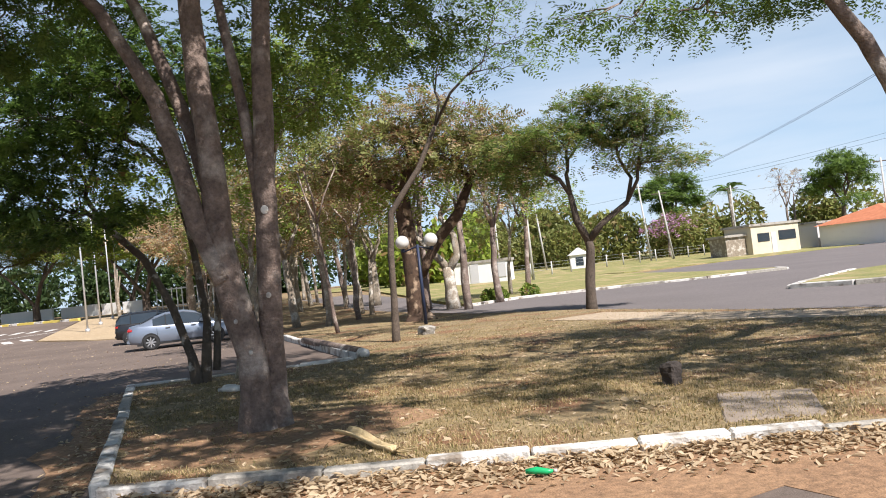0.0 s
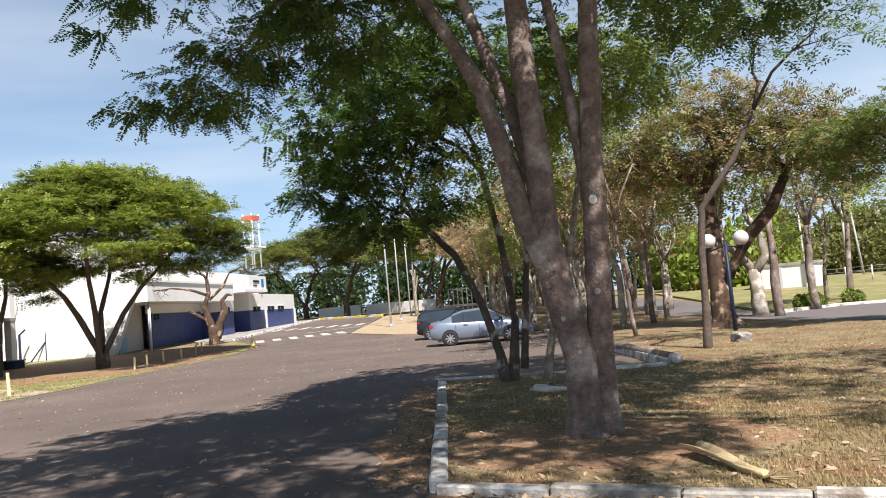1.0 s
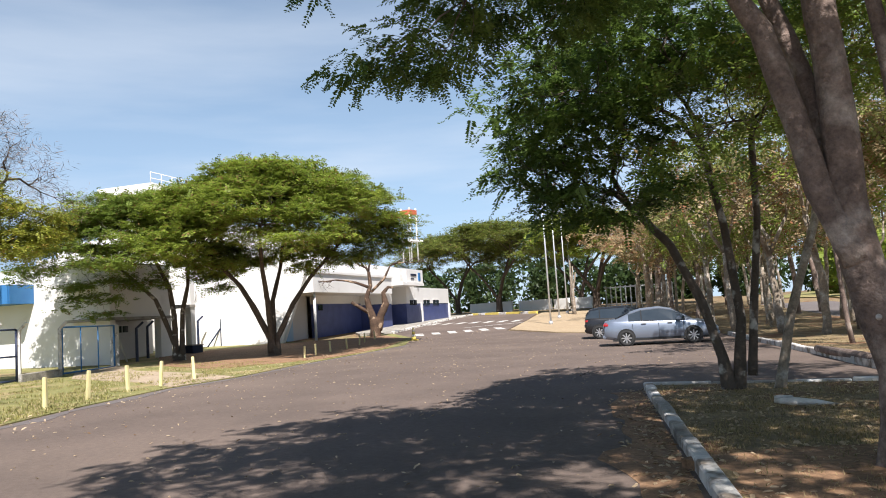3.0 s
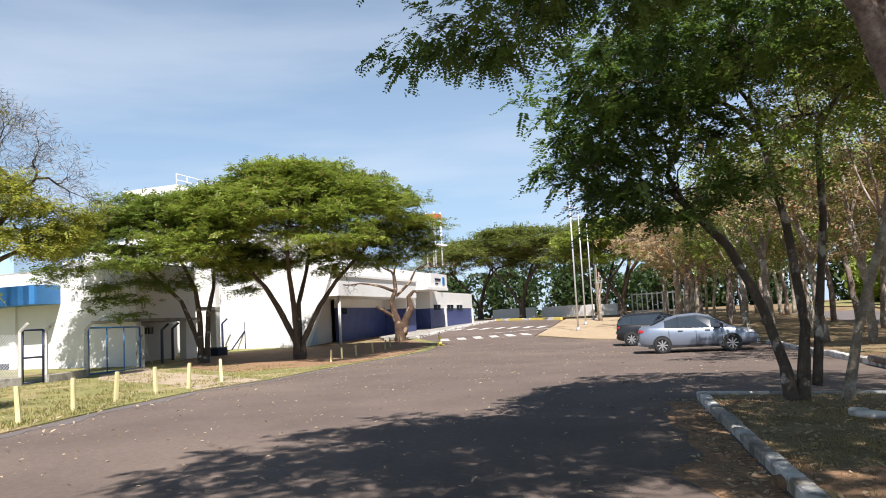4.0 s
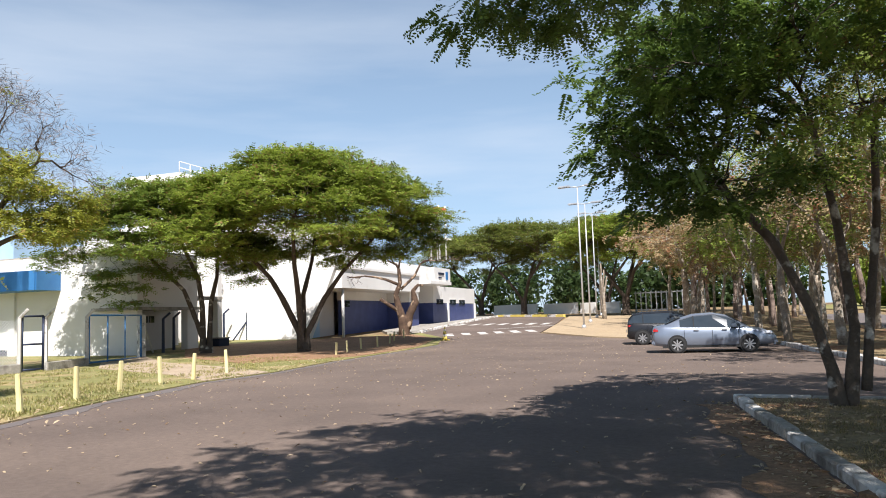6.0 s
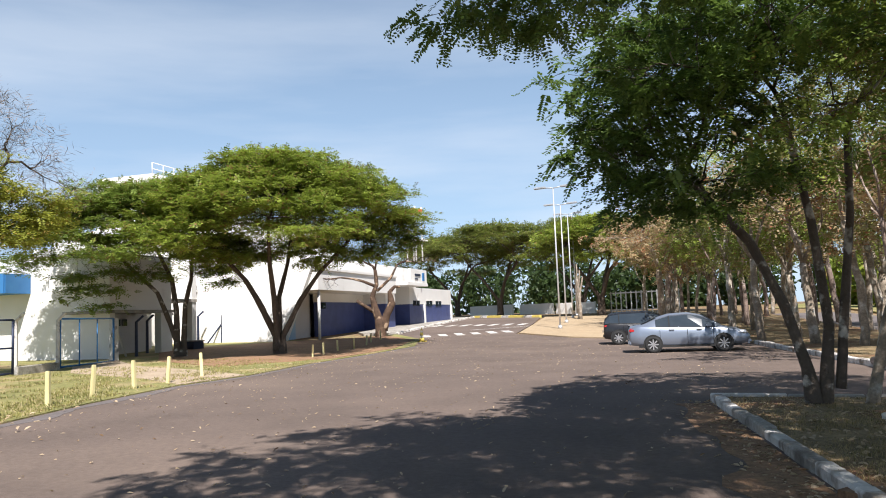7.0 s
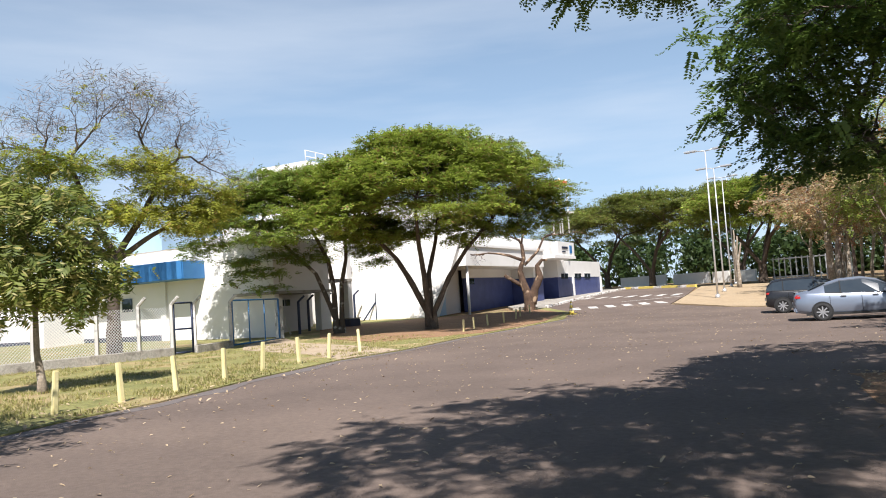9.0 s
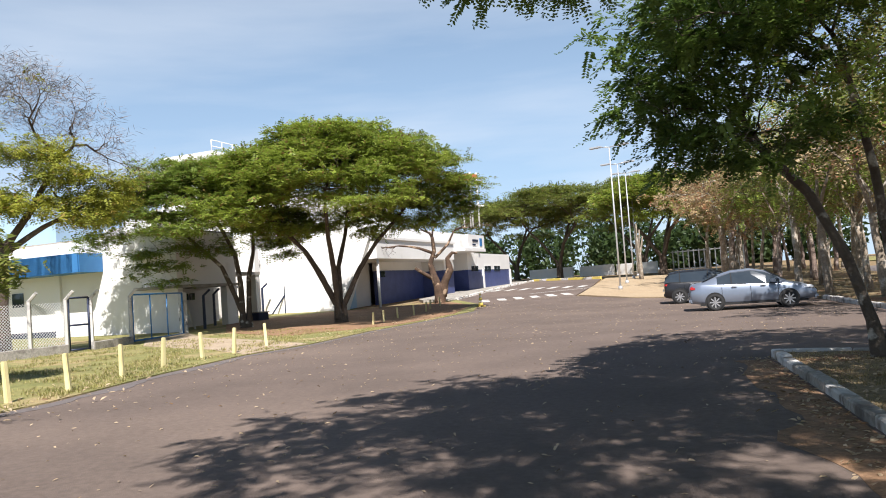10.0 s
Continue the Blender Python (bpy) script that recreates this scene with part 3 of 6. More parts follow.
# the big forked tree by the kerb
tree("street_tree", [
    ([(-2.84, 9.05, -0.05), (-2.84, 9.05, 0.1), (-2.83, 9.05, 0.45), (-2.82, 9.05, 0.85), (-2.92, 9.05, 1.25), (-3.02, 9.05, 1.75), (-3.08, 9.05, 2.3), (-3.08, 9.05, 3.0), (-3.12, 9.03, 3.9), (-3.14, 9.0, 4.8), (-3.1, 8.95, 5.8)], [0.26, 0.22, 0.185, 0.175, 0.17, 0.165, 0.155, 0.145, 0.135, 0.125, 0.115], 24),
    ([(-2.68, 9.14, -0.05), (-2.67, 9.14, 0.4), (-2.64, 9.15, 1.0), (-2.57, 9.15, 2.1), (-2.52, 9.15, 3.0), (-2.45, 9.15, 3.8), (-2.38, 9.15, 4.7), (-2.3, 9.2, 5.8)], [0.2, 0.15, 0.135, 0.125, 0.115, 0.11, 0.1, 0.09], 20),
    ([(-3.04, 8.98, 1.75), (-3.27, 8.95, 2.4), (-3.42, 8.95, 3.1), (-3.6, 8.93, 3.87), (-3.86, 8.9, 4.4), (-4.11, 8.85, 4.9), (-4.5, 8.7, 5.4)], [0.12, 0.115, 0.11, 0.1, 0.085, 0.07, 0.06], 14),
    ([(-2.6, 9.17, 2.3), (-2.64, 9.2, 2.9), (-2.68, 9.2, 3.4), (-2.75, 9.2, 4.1), (-2.83, 9.22, 4.6), (-2.95, 9.3, 5.4)], [0.075, 0.07, 0.065, 0.06, 0.055, 0.05], 10),
    ([(-3.1, 9.12, 2.4), (-3.22, 9.2, 2.9), (-3.34, 9.2, 3.5), (-3.58, 9.2, 4.28), (-3.78, 9.2, 4.9), (-4.1, 9.2, 5.6)], [0.08, 0.085, 0.08, 0.075, 0.065, 0.05], 10),
], [
    dict(pads=[(-3.6, 7.2, 6.6, 2.4, 0.7), (-5.2, 5.2, 6.9, 1.9, 0.6), (-3.5, 4.4, 7.6, 2.2, 0.6), (-1.4, 6.2, 7.4, 2.0, 0.7), (-1.6, 2.8, 8.2, 2.2, 0.6), (0.6, 5.0, 7.9, 2.2, 0.6), (-3.4, 1.8, 8.3, 1.8, 0.5), (-0.4, 0.4, 8.5, 2.0, 0.6), (1.6, 2.6, 8.3, 2.0, 0.6), (-5.7, 4.2, 7.6, 1.7, 0.5), (-6.0, 6.4, 7.2, 1.5, 0.5), (-4.8, 2.6, 7.9, 1.6, 0.5)], n=950, leaves=[fine(LEAF_NEAR, 7, 0.36, 18, 0.10, spread=0.15, slim=0.24, level=0.28)]),
    dict(pads=[(-0.4, 9.6, 6.1, 2.0, 0.6), (-1.0, 11.6, 6.6, 2.2, 0.7), (1.0, 11.0, 6.2, 1.6, 0.5), (0.3, 8.0, 7.2, 1.8, 0.6)], n=400, leaves=[fine(LEAF_NEAR, 8)]),
    dict(pads=[(-5.6, 8.3, 4.6, 1.1, 0.25), (-6.5, 7.8, 4.15, 0.7, 0.16), (-7.05, 7.5, 3.98, 0.35, 0.08), (-5.6, 7.6, 5.6, 1.2, 0.3), (-6.5, 7.2, 5.15, 0.7, 0.18), (-7.15, 7.1, 4.9, 0.35, 0.1), (-5.2, 9.3, 5.2, 1.2, 0.35), (-4.6, 7.2, 6.2, 1.4, 0.4)], n=420, leaves=[fine(LEAF_NEAR, 8, 0.3, 24, 0.06, spread=0.10, flat=0.4, slim=0.26, level=0.25)]),
    dict(pads=[(-2.4, 10.8, 6.6, 2.0, 0.5), (-1.6, 10.2, 4.9, 1.0, 0.4), (-1.2, 11.6, 5.2, 1.2, 0.4)], n=200, leaves=[fine(LEAF_NEAR, 7)]),
    dict(pads=[(-4.4, 9.6, 6.6, 1.0, 0.3)], n=40, leaves=[fine(LEAF_NEAR, 4)]),
], "tall forked street tree with mottled grey-brown bark and feathery leaves", 11, BARK)

scar_tree = bpy.data.objects["street_tree"]
for sx, sy, sz, r in ((-2.53, 9.03, 2.5, 0.045), (-2.58, 9.02, 1.55, 0.03), (-2.93, 8.885, 1.3, 0.028), (-2.8, 8.875, 0.95, 0.025)):
    bm = bmesh.new()
    bmesh.ops.create_uvsphere(bm, u_segments=12, v_segments=8, radius=r, matrix=Matrix.Diagonal((1, 0.45, 1.1, 1)))
    scar = part("knot", bm, KERB_WHITE, scar_tree, "pale round branch scar", True)
    scar.location = Vector((sx, sy, sz)) - scar_tree.location

# the leaning trees at the corner of the parking bay
tree("leaning_tree", [
    ([(-5.62, 14.4, 0.0), (-5.7, 14.38, 0.6), (-5.92, 14.3, 1.5), (-6.3, 14.15, 2.45), (-6.75, 13.7, 3.1)], [0.135, 0.085, 0.072, 0.068, 0.06], 12),
    ([(-5.5, 14.45, 0.0), (-5.38, 14.47, 1.2), (-5.49, 14.4, 2.7), (-5.65, 14.2, 3.9)], [0.11, 0.072, 0.062, 0.055], 12),
    ([(-5.3, 14.5, 0.3), (-5.15, 14.52, 1.6), (-5.0, 14.5, 2.7), (-4.9, 14.2, 4.0)], [0.075, 0.06, 0.055, 0.048], 10),
], [
    dict(pads=[(-6.9, 12.5, 4.1, 1.4, 0.5), (-7.3, 11.8, 3.6, 0.9, 0.4), (-6.3, 12.0, 3.1, 1.2, 0.35), (-7.4, 12.8, 3.1, 0.8, 0.35), (-6.7, 13.2, 5.2, 1.4, 0.5)], n=410, leaves=[fine(LEAF_NEAR, 4, 0.36, 22, 0.085, 0.3, 0.11, flat=0.35, level=0.2, slim=0.3)]),
    dict(pads=[(-6.0, 12.2, 5.0, 1.9, 0.6), (-6.6, 11.3, 4.5, 1.5, 0.5), (-5.0, 12.6, 5.6, 1.9, 0.6), (-6.2, 14.6, 6.0, 1.9, 0.6)], n=370, leaves=[fine(LEAF_NEAR, 4, 0.36, 22, 0.085, 0.3, 0.12, flat=0.35, level=0.2, slim=0.3)]),
    dict(pads=[(-4.4, 12.6, 4.4, 1.4, 0.5), (-3.7, 13.9, 5.0, 1.7, 0.6), (-4.8, 12.0, 3.5, 1.1, 0.4), (-4.0, 15.4, 5.6, 1.8, 0.6)], n=300, leaves=[fine(LEAF_MID, 4)]),
], "leaning multi-stemmed tree with pale lichen patches and dense dark leaves", 12, LICHEN_BARK)
tree("slim_tree", [([(-4.95, 14.6, 0.0), (-4.68, 14.63, 1.2), (-4.22, 14.72, 2.6), (-3.9, 14.8, 4.2)], [0.085, 0.065, 0.06, 0.05], 10)],
     [dict(pads=[(-3.6, 14.8, 5.4, 1.6, 0.6), (-2.8, 15.2, 6.2, 1.6, 0.6)], n=120, leaves=[fine(LEAF_MID, 6)])],
     "slim leaning tree with greyish bark", 13, BARK_PALE)


def umbrella(name, base, fork, limbs, centre, wide, high, label, seed, leafmat, n=520, pad=1.5, bark=BARK, per=7, size=0.55, leaf=0.24, radius=0.28, pads_n=34, leaflets=10, spread=0.3, extra=()):
    """A broad flat-topped tree: short trunk, steep limbs, domed crown of pads."""
    rng = np.random.default_rng(seed)
    pads = np.array(tier_pads(rng, centre, wide, high, pads_n, pad) + list(extra))
    low_fork = tuple(np.array(base) * 0.45 + np.array(fork) * 0.55)
    stems, crowns = [([base, tuple(np.array(base) * 0.8 + np.array(fork) * 0.2), low_fork], [radius * 1.25, radius * 0.95, radius * 0.7], 12)], [None]
    ends = np.array([l[-1] for l in limbs])
    owner = np.argmin(((pads[:, None, :2] - ends[None, :, :2]) ** 2).sum(-1), 1)
    for i, l in enumerate(limbs):
        mine = pads[owner == i]
        out = np.array((l[0][0] - fork[0], l[0][1] - fork[1], 0.0))
        out *= radius * 0.55 / (np.linalg.norm(out) + 1e-6)
        foot, knee = tuple(np.array(base) + out * 1.1 + (0, 0, 0.15)), tuple(np.array(fork) + out)
        thin = rng.uniform(0.85, 1.1)
        stems.append(([foot, knee, *l], [radius * 0.62 * thin, radius * 0.55 * thin, *[(radius * 0.47 - 0.1 * radius * k) * thin for k in range(len(l))]], 10))
        crowns.append(dict(pads=mine, n=max(8, int(n * len(mine) / len(pads))), leaves=[dict(mat=leafmat, per=per, size=size, leaflets=leaflets, leaf=leaf, droop=0.1, spread=spread, flat=0.22, level=0.16, slim=0.27)]) if len(mine) else None)
    return tree(name, stems, crowns, label, seed, bark)


g = ground_z
umbrella("umbrella_tree", (-30.0, 27.3, g(-30.0, 27.3)), (-30.0, 27.3, 0.95),
         [[(-30.6, 26.6, 2.6), (-31.0, 26.2, 3.6), (-32.0, 25.2, 5.2)], [(-30.2, 27.5, 2.8), (-30.3, 28.2, 4.4), (-30.6, 28.8, 6.0)], [(-29.3, 28.0, 2.6), (-28.7, 28.6, 3.8), (-27.8, 29.6, 5.2)], [(-30.0, 27.0, 2.8), (-29.6, 26.4, 4.2), (-29.0, 25.8, 5.6)]],
         (-30.0, 27.4, 3.85), 6.4, 5.0, "broad flat-topped tree with yellowish green crown", 21, LEAF_LIGHT, n=2600, pads_n=130, pad=1.3, per=10, leaf=0.16, size=0.46, bark=BARK_DARK, radius=0.27, extra=[(-26.6, 31.1, 5.0, 1.3, 0.25), (-27.3, 30.2, 4.6, 1.2, 0.2), (-27.6, 29.6, 5.7, 1.3, 0.25), (-26.8, 31.0, 6.4, 1.3, 0.25), (-28.4, 28.6, 4.9, 1.1, 0.2), (-30.0, 28.2, 9.0, 1.3, 0.35), (-31.6, 25.8, 4.5, 1.3, 0.2), (-28.6, 28.6, 4.35, 1.1, 0.2), (-30.2, 27.6, 4.9, 1.3, 0.25), (-27.4, 30.2, 7.4, 1.4, 0.25)])
umbrella("umbrella_tree", (-34.4, 25.2, g(-34.4, 25.2)), (-34.4, 25.2, 0.9),
         [[(-34.75, 24.75, 2.1), (-35.0, 24.4, 3.2), (-35.8, 23.3, 4.6)], [(-34.3, 25.4, 2.6), (-34.1, 25.6, 3.8), (-34.2, 25.8, 5.6)], [(-34.5, 25.05, 2.4), (-34.6, 24.9, 3.8), (-34.9, 24.2, 5.4)]],
         (-35.2, 23.7, 3.2), 5.0, 4.6, "spreading tree with dark trunk and low drooping skirts", 22, LEAF_MID, n=1350, pads_n=76, pad=1.2, bark=LICHEN_BARK, per=10, leaf=0.16, size=0.46, radius=0.27, extra=[(-36.6, 20.9, 4.0, 1.1, 0.2), (-36.2, 21.9, 3.4, 1.1, 0.2), (-35.6, 22.7, 4.3, 1.2, 0.2), (-36.4, 21.1, 5.2, 1.2, 0.22), (-35.0, 23.9, 4.0, 1.1, 0.2), (-36.8, 20.5, 3.0, 0.8, 0.14), (-33.7, 26.2, 4.3, 1.1, 0.2), (-35.8, 22.2, 2.7, 0.7, 0.12)])
# ---------- more trees ----------
def small_tree(name, x, y, high, wide, leafmat, label, seed, bark=BARK, radius=0.16, n=170, per=6, leaf=0.2, size=0.5, lean=(0, 0), fork=0.42, pad=1.0, group="", below=None, stems_n=3, share=1.0):
    rng = np.random.default_rng(seed)
    z = ground_z(x, y) + 0.05
    lx, ly = lean
    f = (x + lx * 0.5, y + ly * 0.5, z + high * fork)
    pads = np.array(dome_pads(rng, (x + lx, y + ly, z + high * 0.55), wide, high * 0.42, 16, pad, 0.5, 0.5))
    stems, crowns = [([(x, y, z - 0.1), (x + lx * 0.2 + rng.normal(0, 0.06), y + ly * 0.2, z + high * fork * 0.5), f], [radius * 1.3, radius, radius * 0.85], 8)], [None]
    ang = rng.uniform(0, 6.28)
    own = [[] for _ in range(stems_n)]
    for p in pads:
        k = int(((math.atan2(p[1] - f[1], p[0] - f[0]) - ang) % (2 * math.pi)) / (2 * math.pi) * stems_n) % stems_n
        own[k].append(p)
    for k in range(stems_n):
        if not own[k]:
            continue
        a = ang + (k + 0.5) * 2 * math.pi / stems_n
        e = (f[0] + math.cos(a) * wide * 0.28, f[1] + math.sin(a) * wide * 0.28, f[2] + high * 0.2)
        stems.append(([f, ((f[0] + e[0]) / 2 + rng.normal(0, 0.1), (f[1] + e[1]) / 2 + rng.normal(0, 0.1), (f[2] + e[2]) / 2), e], [radius * 0.6, radius * 0.5, radius * 0.4], 6))
        crowns.append(dict(pads=own[k], n=max(6, n * len(own[k]) // len(pads)), leaves=[dict(mat=leafmat, per=per, size=size, leaflets=8, leaf=leaf, droop=0.3, spread=0.4, flat=0.7, share=share, below=below)]))
    return tree(name, stems, crowns, label, seed, bark, group=group)


# single round-headed tree beside the side road
tree("roadside_tree", [
    ([(2.73, 23.6, 0.0), (2.78, 23.6, 0.9), (2.9, 23.58, 1.86), (2.85, 23.6, 2.2)], [0.2, 0.145, 0.135, 0.13], 12),
    ([(2.87, 23.58, 2.1), (2.6, 23.6, 2.7), (2.5, 23.62, 3.5)], [0.13, 0.11, 0.09], 8),
    ([(2.87, 23.58, 2.1), (3.3, 23.5, 2.55), (4.1, 23.4, 3.1)], [0.13, 0.10, 0.08], 8),
], [None,
    dict(pads=[(1.2, 23.7, 4.4, 1.2, 0.5), (0.6, 23.2, 4.9, 0.9, 0.4), (2.2, 22.9, 5.2, 1.3, 0.5), (2.4, 24.6, 5.6, 1.3, 0.5), (1.4, 24.4, 5.3, 1.1, 0.4), (3.0, 23.4, 6.1, 1.1, 0.4)], n=330, leaves=[fine(LEAF_OLIVE, 3, 0.34, 10, 0.13, spread=0.2, flat=0.3, level=0.22), fine(LEAF_NEAR, 4, 0.34, 10, 0.13, spread=0.2, flat=0.3, level=0.22, share=0.75)]),
    dict(pads=[(4.4, 23.3, 4.5, 1.1, 0.5), (5.3, 22.9, 4.2, 0.8, 0.35), (6.0, 22.9, 4.3, 0.5, 0.3), (4.2, 24.2, 5.4, 1.2, 0.5), (4.6, 22.7, 5.6, 1.0, 0.4), (3.9, 23.4, 6.2, 1.0, 0.4), (5.1, 23.3, 5.3, 0.8, 0.4)], n=300, leaves=[fine(LEAF_OLIVE, 3, 0.34, 10, 0.13, spread=0.2, flat=0.3, level=0.22), fine(LEAF_NEAR, 4, 0.34, 10, 0.13, spread=0.2, flat=0.3, level=0.22, share=0.75)]),
], "round-headed roadside tree with olive leaves tinged brown", 31, BARK_DARK)
# leaning thin tree with sparse leaves by the globe lamp
tree("sparse_tree", [
    ([(-2.56, 19.1, 0.0), (-2.5, 19.1, 1.1), (-2.46, 19.11, 2.2), (-2.35, 19.12, 3.2), (-1.58, 19.2, 4.2), (-1.06, 19.24, 5.2)], [0.11, 0.085, 0.075, 0.075, 0.065, 0.05], 10),
], [dict(pads=[(-1.0, 19.3, 7.0, 1.0, 0.7), (0.0, 19.2, 6.6, 1.1, 0.6), (1.0, 19.2, 7.1, 1.0, 0.5), (1.6, 19.0, 6.6, 0.8, 0.4), (-0.4, 19.6, 7.9, 1.3, 0.6), (0.8, 18.8, 8.0, 1.1, 0.5)], n=230, leaves=[fine(LEAF_NEAR, 3, 0.26, 6, 0.12, droop=0.4, spread=0.16)])],
    "slender leaning tree with thin sparse foliage", 32, BARK_DARK)
# the tree just outside the view whose branches hang in from above
tree("street_tree", [
    ([(9.3, 10.2, 0.0), (9.3, 10.2, 1.4), (9.1, 10.5, 3.2), (8.5, 11.0, 5.0)], [0.34, 0.27, 0.24, 0.2], 12),
    ([(9.1, 10.4, 2.0), (7.4, 10.0, 2.9), (4.86, 9.8, 2.89), (4.52, 9.8, 3.74), (4.17, 9.8, 4.32), (3.81, 9.8, 4.78)], [0.15, 0.125, 0.1, 0.09, 0.08, 0.07], 10),
], [dict(pads=[(8.5, 10.5, 8.4, 2.6, 0.8), (10.5, 9.5, 8.0, 2.4, 0.7), (9.0, 7.0, 8.2, 2.4, 0.7), (6.6, 8.6, 8.6, 2.0, 0.6), (4.6, 5.6, 8.2, 1.9, 0.5), (6.4, 4.2, 8.4, 1.9, 0.5), (3.6, 8.0, 7.8, 1.6, 0.4), (7.6, 6.0, 8.2, 1.9, 0.5), (2.4, 3.6, 8.6, 1.6, 0.4), (9.4, 4.0, 8.4, 2.0, 0.5)], n=640, leaves=[fine(LEAF_NEAR, 7)]),
    dict(pads=[(4.8, 12.4, 5.3, 1.0, 0.25), (3.8, 12.8, 5.25, 1.0, 0.25), (2.7, 13.2, 5.2, 0.8, 0.2), (1.6, 13.2, 5.4, 0.7, 0.2), (5.6, 11.6, 5.0, 0.8, 0.2)], n=190, leaves=[fine(LEAF_NEAR, 4, 0.3, 10, 0.1)])],
    "street tree with airy crown beside the footpath", 33, BARK)
# stout rough trunk with ivy-like growth by the lamp
tree("stout_tree", [
    ([(-2.7, 27.3, -0.05), (-2.75, 27.3, 0.35), (-2.8, 27.3, 1.0), (-2.85, 27.3, 2.6), (-2.9, 27.3, 4.4)], [0.6, 0.4, 0.3, 0.31, 0.26], 12),
    ([(-2.5, 27.2, 1.6), (-1.7, 27.0, 2.9), (-1.0, 26.9, 3.6), (-0.5, 26.9, 4.6)], [0.16, 0.2, 0.18, 0.13], 8),
], [dict(pads=[(-3.4, 27.2, 6.2, 2.1, 1.0), (-4.8, 27.0, 5.6, 1.6, 0.8), (-2.4, 27.8, 7.4, 1.9, 0.9)], n=260, leaves=[fine(LEAF_DRY, 4, 0.4, 8, 0.18), fine(LEAF_OLIVE, 4, 0.4, 8, 0.18)]),
    dict(pads=[(-0.8, 26.8, 5.6, 1.6, 0.8), (0.6, 26.6, 5.4, 1.4, 0.7), (1.6, 26.9, 5.0, 1.0, 0.5), (-0.2, 27.2, 6.6, 1.6, 0.7)], n=240, leaves=[fine(LEAF_OLIVE, 5, 0.4, 8, 0.18), fine(LEAF_DRY, 2, 0.4, 8, 0.18)])],
    "stout scarred trunk with knobbly bark and mixed brown crown", 34, SCAR_BARK)
for i in range(3):
    small_tree("blossom_tree", (-1.2, -3.2, 0.2)[i], (33.0, 36.5, 36.5)[i], (8.8, 9.2, 8.2)[i], 1.9, BLOSSOM if i < 2 else LEAF_DRY, "tall tree with a few pink blossoms" if i < 2 else "tree with dry brown leaves", 60 + i, BARK, 0.15, 120, 2 if i < 2 else 4, 0.16, 0.3, share=0.3 if i < 2 else 1.0)
# tree outside the view whose shade lies on the road edge
small_tree("verge_tree", -15.2, -1.3, 6.4, 2.0, LEAF_MID, "leafy verge tree beside the road", 70, BARK, 0.2, 240, 7, 0.16, 0.45, (1.7, 2.2))
# pollarded pale tree
tree("pollarded_tree", [
    ([(-1.9, 34.7, 0.0), (-1.95, 34.7, 1.0), (-2.0, 34.7, 1.9)], [0.34, 0.26, 0.27], 8),
    ([(-2.0, 34.7, 1.8), (-2.6, 34.6, 2.6), (-3.2, 34.6, 3.4)], [0.2, 0.16, 0.12], 7),
    ([(-1.95, 34.7, 1.8), (-1.5, 34.8, 2.4), (-1.6, 34.9, 3.3), (-2.1, 34.9, 4.2)], [0.22, 0.18, 0.16, 0.12], 7),
], [None, dict(pads=[(-3.6, 34.6, 4.6, 1.0, 0.6)], n=30, leaves=[fine(LEAF_DRY, 2, 0.35, 6, 0.16)]), dict(pads=[(-2.0, 34.9, 5.2, 1.3, 0.7), (-0.6, 35.2, 4.8, 1.2, 0.4)], n=60, leaves=[fine(LEAF_OLIVE, 2, 0.35, 6, 0.16)])],
    "pale pollarded tree with swollen forks", 35, BARK_PALE)

# the wood beyond the parking bay
spots = [(-5.16, 25.0, 0.07), (-9.6, 36.9, 0.14), (-10.4, 39.8, 0.17), (-10.0, 52.0, 0.2), (-7.3, 47.5, 0.32), (0.85, 42.9, 0.12), (1.66, 40.3, 0.16), (-8.2, 31.6, 0.17), (-6.6, 30.2, 0.15)]
wrng = np.random.default_rng(77)
tries = 0
while len(spots) < 46 and tries < 4000:
    tries += 1
    y = wrng.uniform(29, 72)
    xl = -12.8 - (y - 38.5) * 0.50 if y > 38.5 else -9.2 - (y - 30.7) * 0.45
    xr = -2.4 - (y - 29) * 0.37
    x = wrng.uniform(xl, xr)
    if all((x - a) ** 2 + (y - b) ** 2 > 2.5 ** 2 for a, b, _ in spots):
        spots.append((x, y, wrng.uniform(0.11, 0.2)))
mats = [(LEAF_OLIVE, "olive"), (LEAF_MID, "green"), (LEAF_DRY, "dry brown"), (LEAF_LIGHT, "light green"), (LEAF_OLIVE, "olive")]
for i, (x, y, r) in enumerate(spots):
    m, word = mats[i % 5]
    small_tree("wood_tree", x, y, wrng.uniform(6.4, 9.2), wrng.uniform(1.9, 2.7), m, f"slim wood tree with {word} leaves", 100 + i, BARK_PALE if i % 3 else BARK, r * 0.78, 100, 6, 0.17, 0.5, (wrng.normal(0, 0.5), wrng.normal(0, 0.5)), wrng.uniform(0.35, 0.5), 1.1, "trees of the wood")

